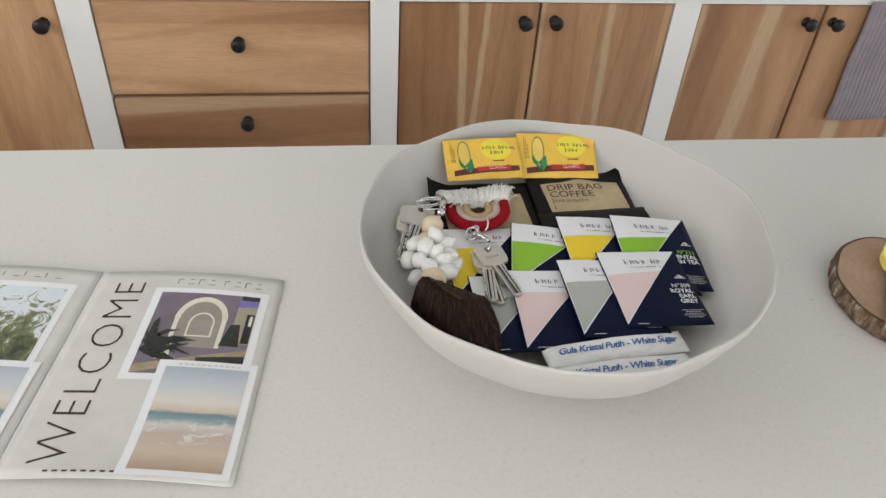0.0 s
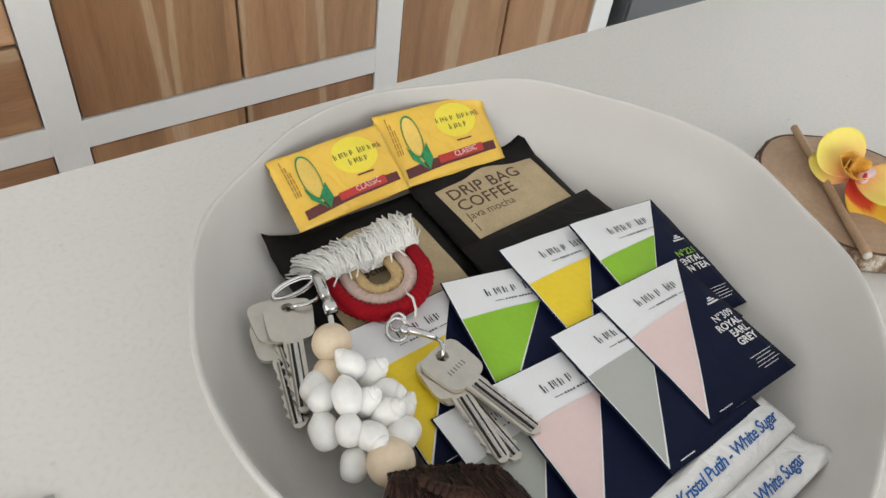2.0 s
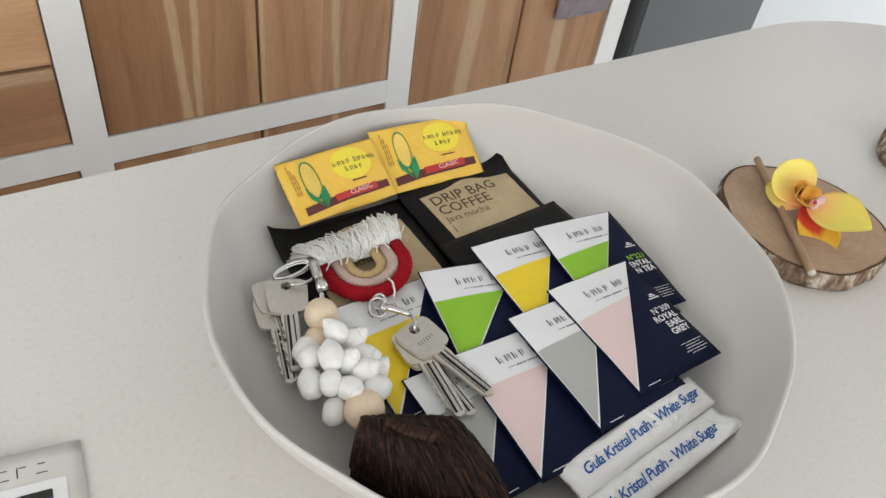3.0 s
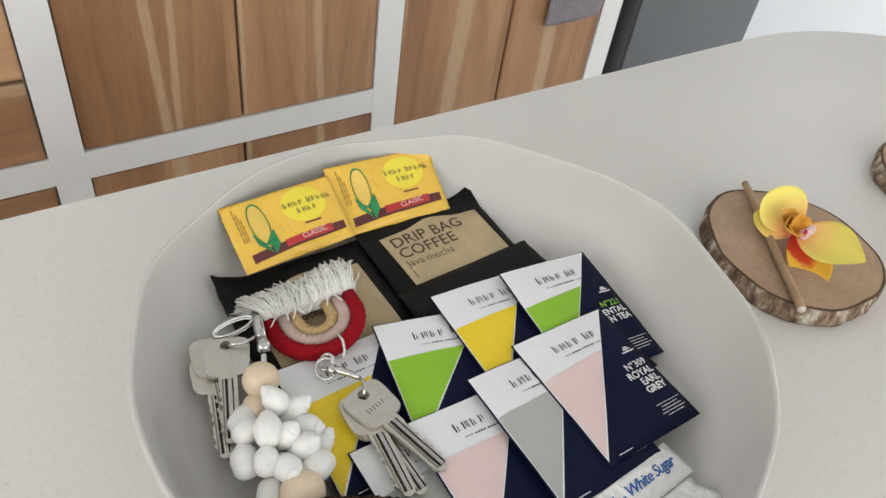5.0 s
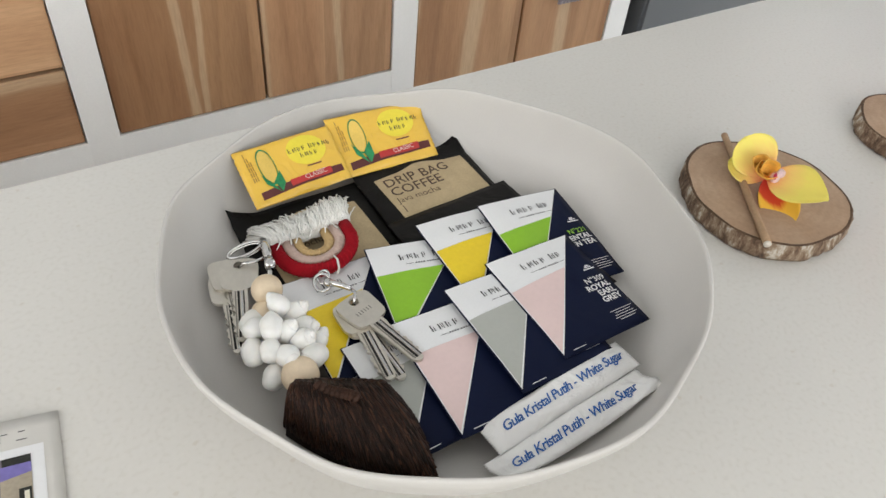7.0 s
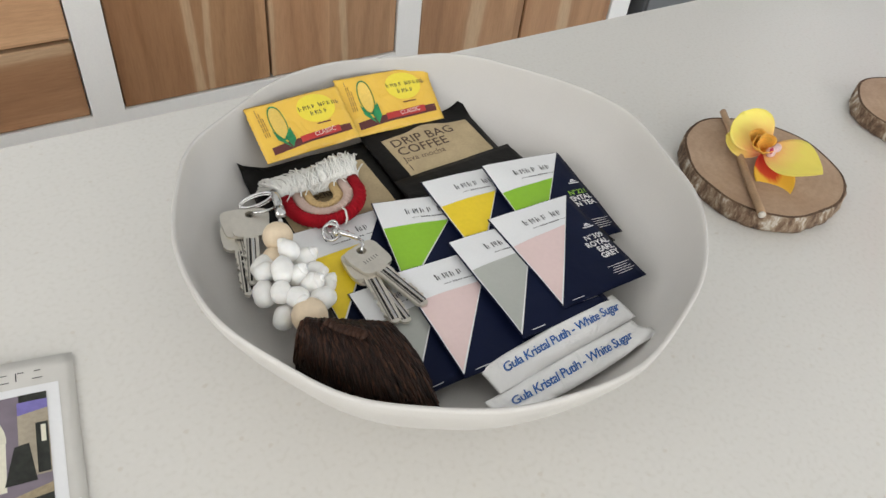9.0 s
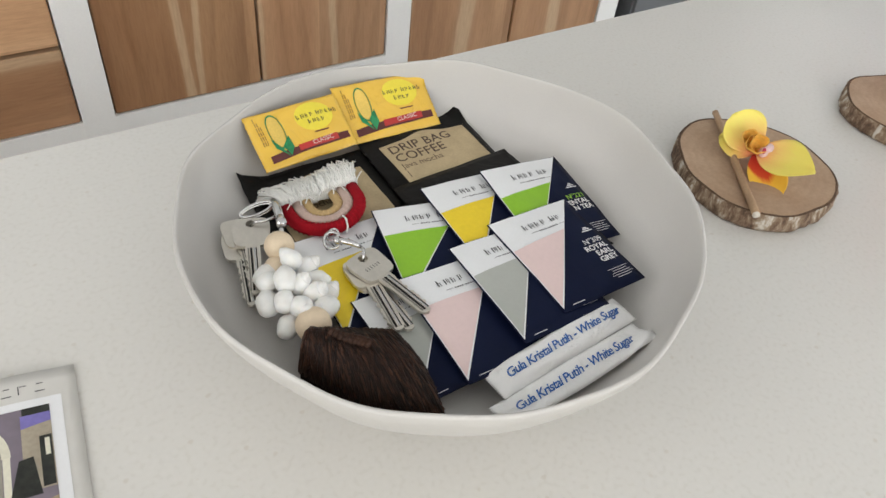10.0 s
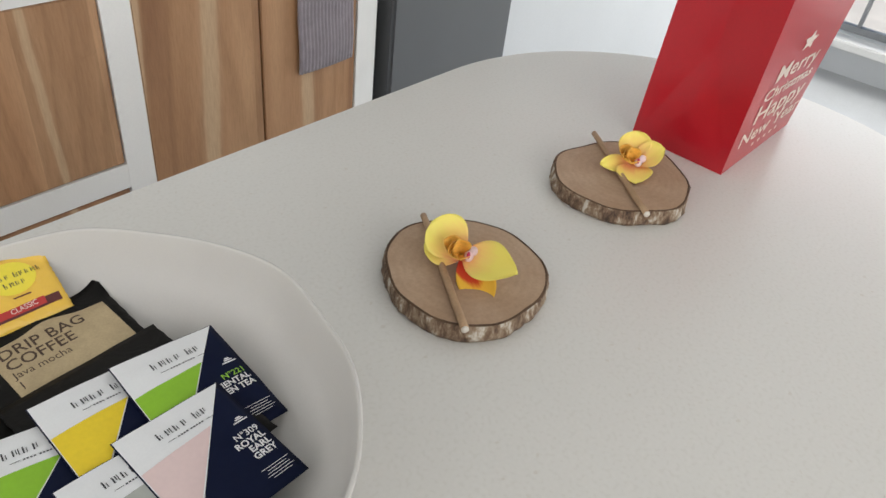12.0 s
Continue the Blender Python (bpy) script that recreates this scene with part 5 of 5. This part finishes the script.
MID = 0.104
star = bmesh.new()
pts = [(MID + (0.0125 if i % 2 == 0 else 0.0060) * math.sin(math.tau * i / 10 + 0.1), 0.137 + (0.0125 if i % 2 == 0 else 0.0060) * math.cos(math.tau * i / 10 + 0.1)) for i in range(10)]
star.faces.new([star.verts.new((x, y, 0)) for x, y in pts])
part("star_print", on_bag(broad(star, MID)), CREAM_INK, bag, "cream star", False)
for text, size, z in (("Merry", 0.029, 0.1000), ("Christmas", 0.0205, 0.0790), ("Happy", 0.034, 0.0515), ("New Year", 0.0260, 0.0270)):
    part("greeting_print", on_bag(broad(words(text, size, 0, flat, (MID, z), align="CENTER", bold=0.0003), MID)), CREAM_INK, bag, "cream lettering", False)
for i in range(5):
    part("star_dot", on_bag(disc(MID - 0.034 + i * 0.017, 0.0165, 0.0034, 0.0026, 0, flat, 10)), CREAM_INK, bag, "", False)
part("eyelet", on_bag(disc(0.045, 0.225, 0.004, 0.004, 0, flat, 14, 0.5)), CHROME, bag, "", False)
for y in (-0.019, BD - 0.015):
    part("cord_handle", tube(bmesh.new(), [(0.05, y + 0.001, BH - 0.022)] + [(0.1 - 0.05 * math.cos(a), y + 0.004, BH - 0.02 + 0.11 * math.sin(a)) for a in [math.pi * i / 16 for i in range(1, 16)]] + [(0.15, y + 0.001, BH - 0.022)], 0.0022, 8), TAN_CORD, bag, "twisted cord handle")

# ---- welcome booklet ----
bk = thing("welcome_booklet", "open warm grey welcome booklet with framed photo prints", "booklet", pose(-0.1825, 0.2240, TOP, 0, 0, -7.6))
PW, PH = 0.150, 0.203


def page_height(x, y):
    """The right page lies flat at its outer edge and rises to the fold; its foot curls up a little."""
    t = min(1.0, max(0.0, -x / PW))
    if x < -PW:
        t = max(0.0, 1.0 - (-x - PW) / PW * 1.05)
    foot = max(0.0, (-y - PH * 0.80) / (PH * 0.20))
    return 0.0008 + 0.0048 * math.sin(math.pi * t ** 0.9) * (0.35 + 0.65 * (1 + y / PH)) + 0.002 * t + 0.0045 * foot ** 2 * math.sin(math.pi * min(1, t * 0.9 + 0.05))


def leaf(x0, x1, dz, thick):
    top = patch([(x0, 0), (x1, 0), (x1, -PH), (x0, -PH)], dz, page_height, 24)
    r = bmesh.ops.extrude_face_region(top, geom=top.faces[:])
    for v in r["geom"]:
        if isinstance(v, bmesh.types.BMVert):
            v.co.z -= thick
    return top


part("page", leaf(-PW, 0.0, 0.0006, 0.0004), PAGE, bk, "warm grey printed page")
part("page", leaf(-PW - 0.003, -0.0015, 0.0000, 0.0004), PHOTO_WHITE, bk, "page below")
part("page", leaf(-2 * PW - 0.002, -PW - 0.002, 0.0006, 0.0006), PAGE, bk, "warm grey printed page")


def paper(corners, lift):
    return patch(corners, lift, page_height, 12)


def rect(x0, y0, x1, y1):
    return [(x0, y0), (x1, y0), (x1, y1), (x0, y1)]


def shifted(ob, x, y):
    """Sets an object's origin inside its photo, so that its print is centred there."""
    ob.data.transform(Matrix.Translation((-x, -y, 0)))
    ob.location = (x, y, 0)
    return ob


part("photo_border", paper(rect(-0.1005, -0.0205, -0.0085, -0.1190), 0.0009), PHOTO_WHITE, bk, "white photo border")
part("photo", paper(rect(-0.0940, -0.0262, -0.0150, -0.1130), 0.0011), NIGHT, bk, "photo of an arched niche at dusk")
part("arch_print", disc(-0.0560, -0.0560, 0.0205, 0.0255, 0.0012, page_height, 24, 0.78, 0, math.pi), GLOW, bk)
for x in (-0.0760, -0.0396):
    part("arch_print", paper(rect(x, -0.0560, x + 0.0036, -0.0860), 0.0012), GLOW, bk)
part("niche_print", disc(-0.0560, -0.0560, 0.0160, 0.0200, 0.00115, page_height, 24, 0.0, 0, math.pi), NICHE, bk)
part("niche_print", paper(rect(-0.0720, -0.0560, -0.0400, -0.0860), 0.00115), NICHE, bk)
part("inner_arch_print", disc(-0.0545, -0.0610, 0.0100, 0.0125, 0.0013, page_height, 20, 0.86, 0, math.pi), GLOW, bk)
part("inner_arch_print", paper(rect(-0.0645, -0.0735, -0.0445, -0.0750), 0.0013), GLOW, bk)
for x in (-0.0645, -0.0460):
    part("inner_arch_print", paper(rect(x, -0.0610, x + 0.0015, -0.0740), 0.0013), GLOW, bk)
part("terrace_print", paper([(-0.0940, -0.1050), (-0.0150, -0.0860), (-0.0150, -0.0930), (-0.0940, -0.1130)], 0.0012), SAND, bk)
part("light_print", paper([(-0.0800, -0.0860), (-0.0720, -0.0780), (-0.0700, -0.0990), (-0.0800, -0.0990)], 0.0013), GLOW, bk)
part("pool_print", paper([(-0.0500, -0.0960), (-0.0150, -0.0920), (-0.0150, -0.1130), (-0.0500, -0.1130)], 0.00125), DUSK, bk)
part("sky_print", paper(rect(-0.0290, -0.0262, -0.0150, -0.0312), 0.00125), DUSK, bk)
part("parapet_print", paper([(-0.0300, -0.0312), (-0.0150, -0.0312), (-0.0150, -0.0375), (-0.0300, -0.0400)], 0.0012), VIOLET, bk)
part("house_print", paper([(-0.0300, -0.0400), (-0.0150, -0.0375), (-0.0150, -0.0800), (-0.0300, -0.0800)], 0.0012), HOUSE, bk)
part("doorway_print", paper(rect(-0.0215, -0.0470, -0.0155, -0.0790), 0.0013), DUSK, bk)
part("lit_window_print", paper(rect(-0.0190, -0.0490, -0.0166, -0.0600), 0.0014), GLOW, bk)
part("plant_print", paper([(-0.0370, -0.0830), (-0.0320, -0.0600), (-0.0250, -0.0590), (-0.0220, -0.0830)], 0.0013), DUSK, bk)
leaves = bmesh.new()
rng = random.Random(9)
for i in range(48):
    a = rng.uniform(0.1, 2.7)
    ln = rng.uniform(0.010, 0.034)
    bx_, by_ = -0.0900 + rng.uniform(0, 0.008), -0.098 + rng.uniform(0, 0.022)
    dx_, dy_ = math.cos(a), math.sin(a)
    quad = []
    for k, wd in ((0, 0.0015), (0.55, 0.0020), (1, 0.0003)):
        quad.append([(bx_ + dx_ * ln * k - dy_ * wd, by_ + dy_ * ln * k + dx_ * wd - 0.012 * k * k), (bx_ + dx_ * ln * k + dy_ * wd, by_ + dy_ * ln * k - dx_ * wd - 0.012 * k * k)])
    vs = [[leaves.verts.new((min(-0.0155, max(-0.0938, x)), max(-0.1128, y), page_height(x, y) + 0.00145 + i * 1e-5)) for x, y in q] for q in quad]
    for p, q in zip(vs, vs[1:]):
        leaves.faces.new((p[0], p[1], q[1], q[0]))
part("fronds_print", leaves, DUSK, bk)
part("photo_border", paper(rect(-0.0745, -0.1000, -0.0030, -0.2005), 0.0017), PHOTO_WHITE, bk, "white photo border")
shifted(part("photo", paper(rect(-0.0685, -0.1065, -0.0085, -0.1955), 0.0019), BEACH, bk, "photo of a beach at sunset"), -0.0385, -0.1510)
part("caption_print", bars([(-0.060 + 0.0042 * i, -0.1045, 0.0028, 0.0016) for i in range(11)], 0.0019, page_height), PAGE, bk, "pale caption as plain bars")["kind"] = "stuff"
part("heading_print", bars([(-0.085 + 0.0085 * i + (0.004 if i > 3 else 0), -0.0155, 0.0052 if i % 2 else 0.0006, 0.0006 if i % 2 else 0.0062) for i in range(8)] + [(-0.084 + 0.0085 * i + (0.004 if i > 3 else 0), -0.0100, 0.0034, 0.0006) for i in range(8)], 0.0009, page_height), INK, bk, "heading as plain bars")["kind"] = "stuff"
part("welcome_print", words("WELCOME", 0.0350, 0.0009, page_height, (-0.1100, -0.1930), (0.0, 1.0), spread=1.10, bold=-0.0007), BROWN_INK, bk, "dark upright lettering")
part("foot_print", bars([(-0.120 + 0.006 * i, -0.1985, 0.0036, 0.0016) for i in range(11)], 0.0009, page_height), BROWN_INK, bk, "foot line as plain bars")["kind"] = "stuff"
part("photo_border", paper(rect(-0.2600, -0.0190, -0.1650, -0.1180), 0.0009), PHOTO_WHITE, bk, "white photo border")
shifted(part("photo", paper(rect(-0.2550, -0.0250, -0.1705, -0.1120), 0.0011), PALMS, bk, "photo of palm leaves against the sky"), -0.21, -0.0700)
part("photo_border", paper(rect(-0.2350, -0.1050, -0.1590, -0.2010), 0.0016), PHOTO_WHITE, bk, "white photo border")
shifted(part("photo", paper(rect(-0.2290, -0.1110, -0.1650, -0.1960), 0.0018), BEACH, bk, "photo of a beach at sunset"), -0.1970, -0.1530)
part("heading_print", bars([(-0.245 + 0.0085 * i, -0.0135, 0.0052 if i % 2 else 0.0006, 0.0006 if i % 2 else 0.0062) for i in range(8)], 0.0009, page_height), INK, bk, "heading as plain bars")["kind"] = "stuff"
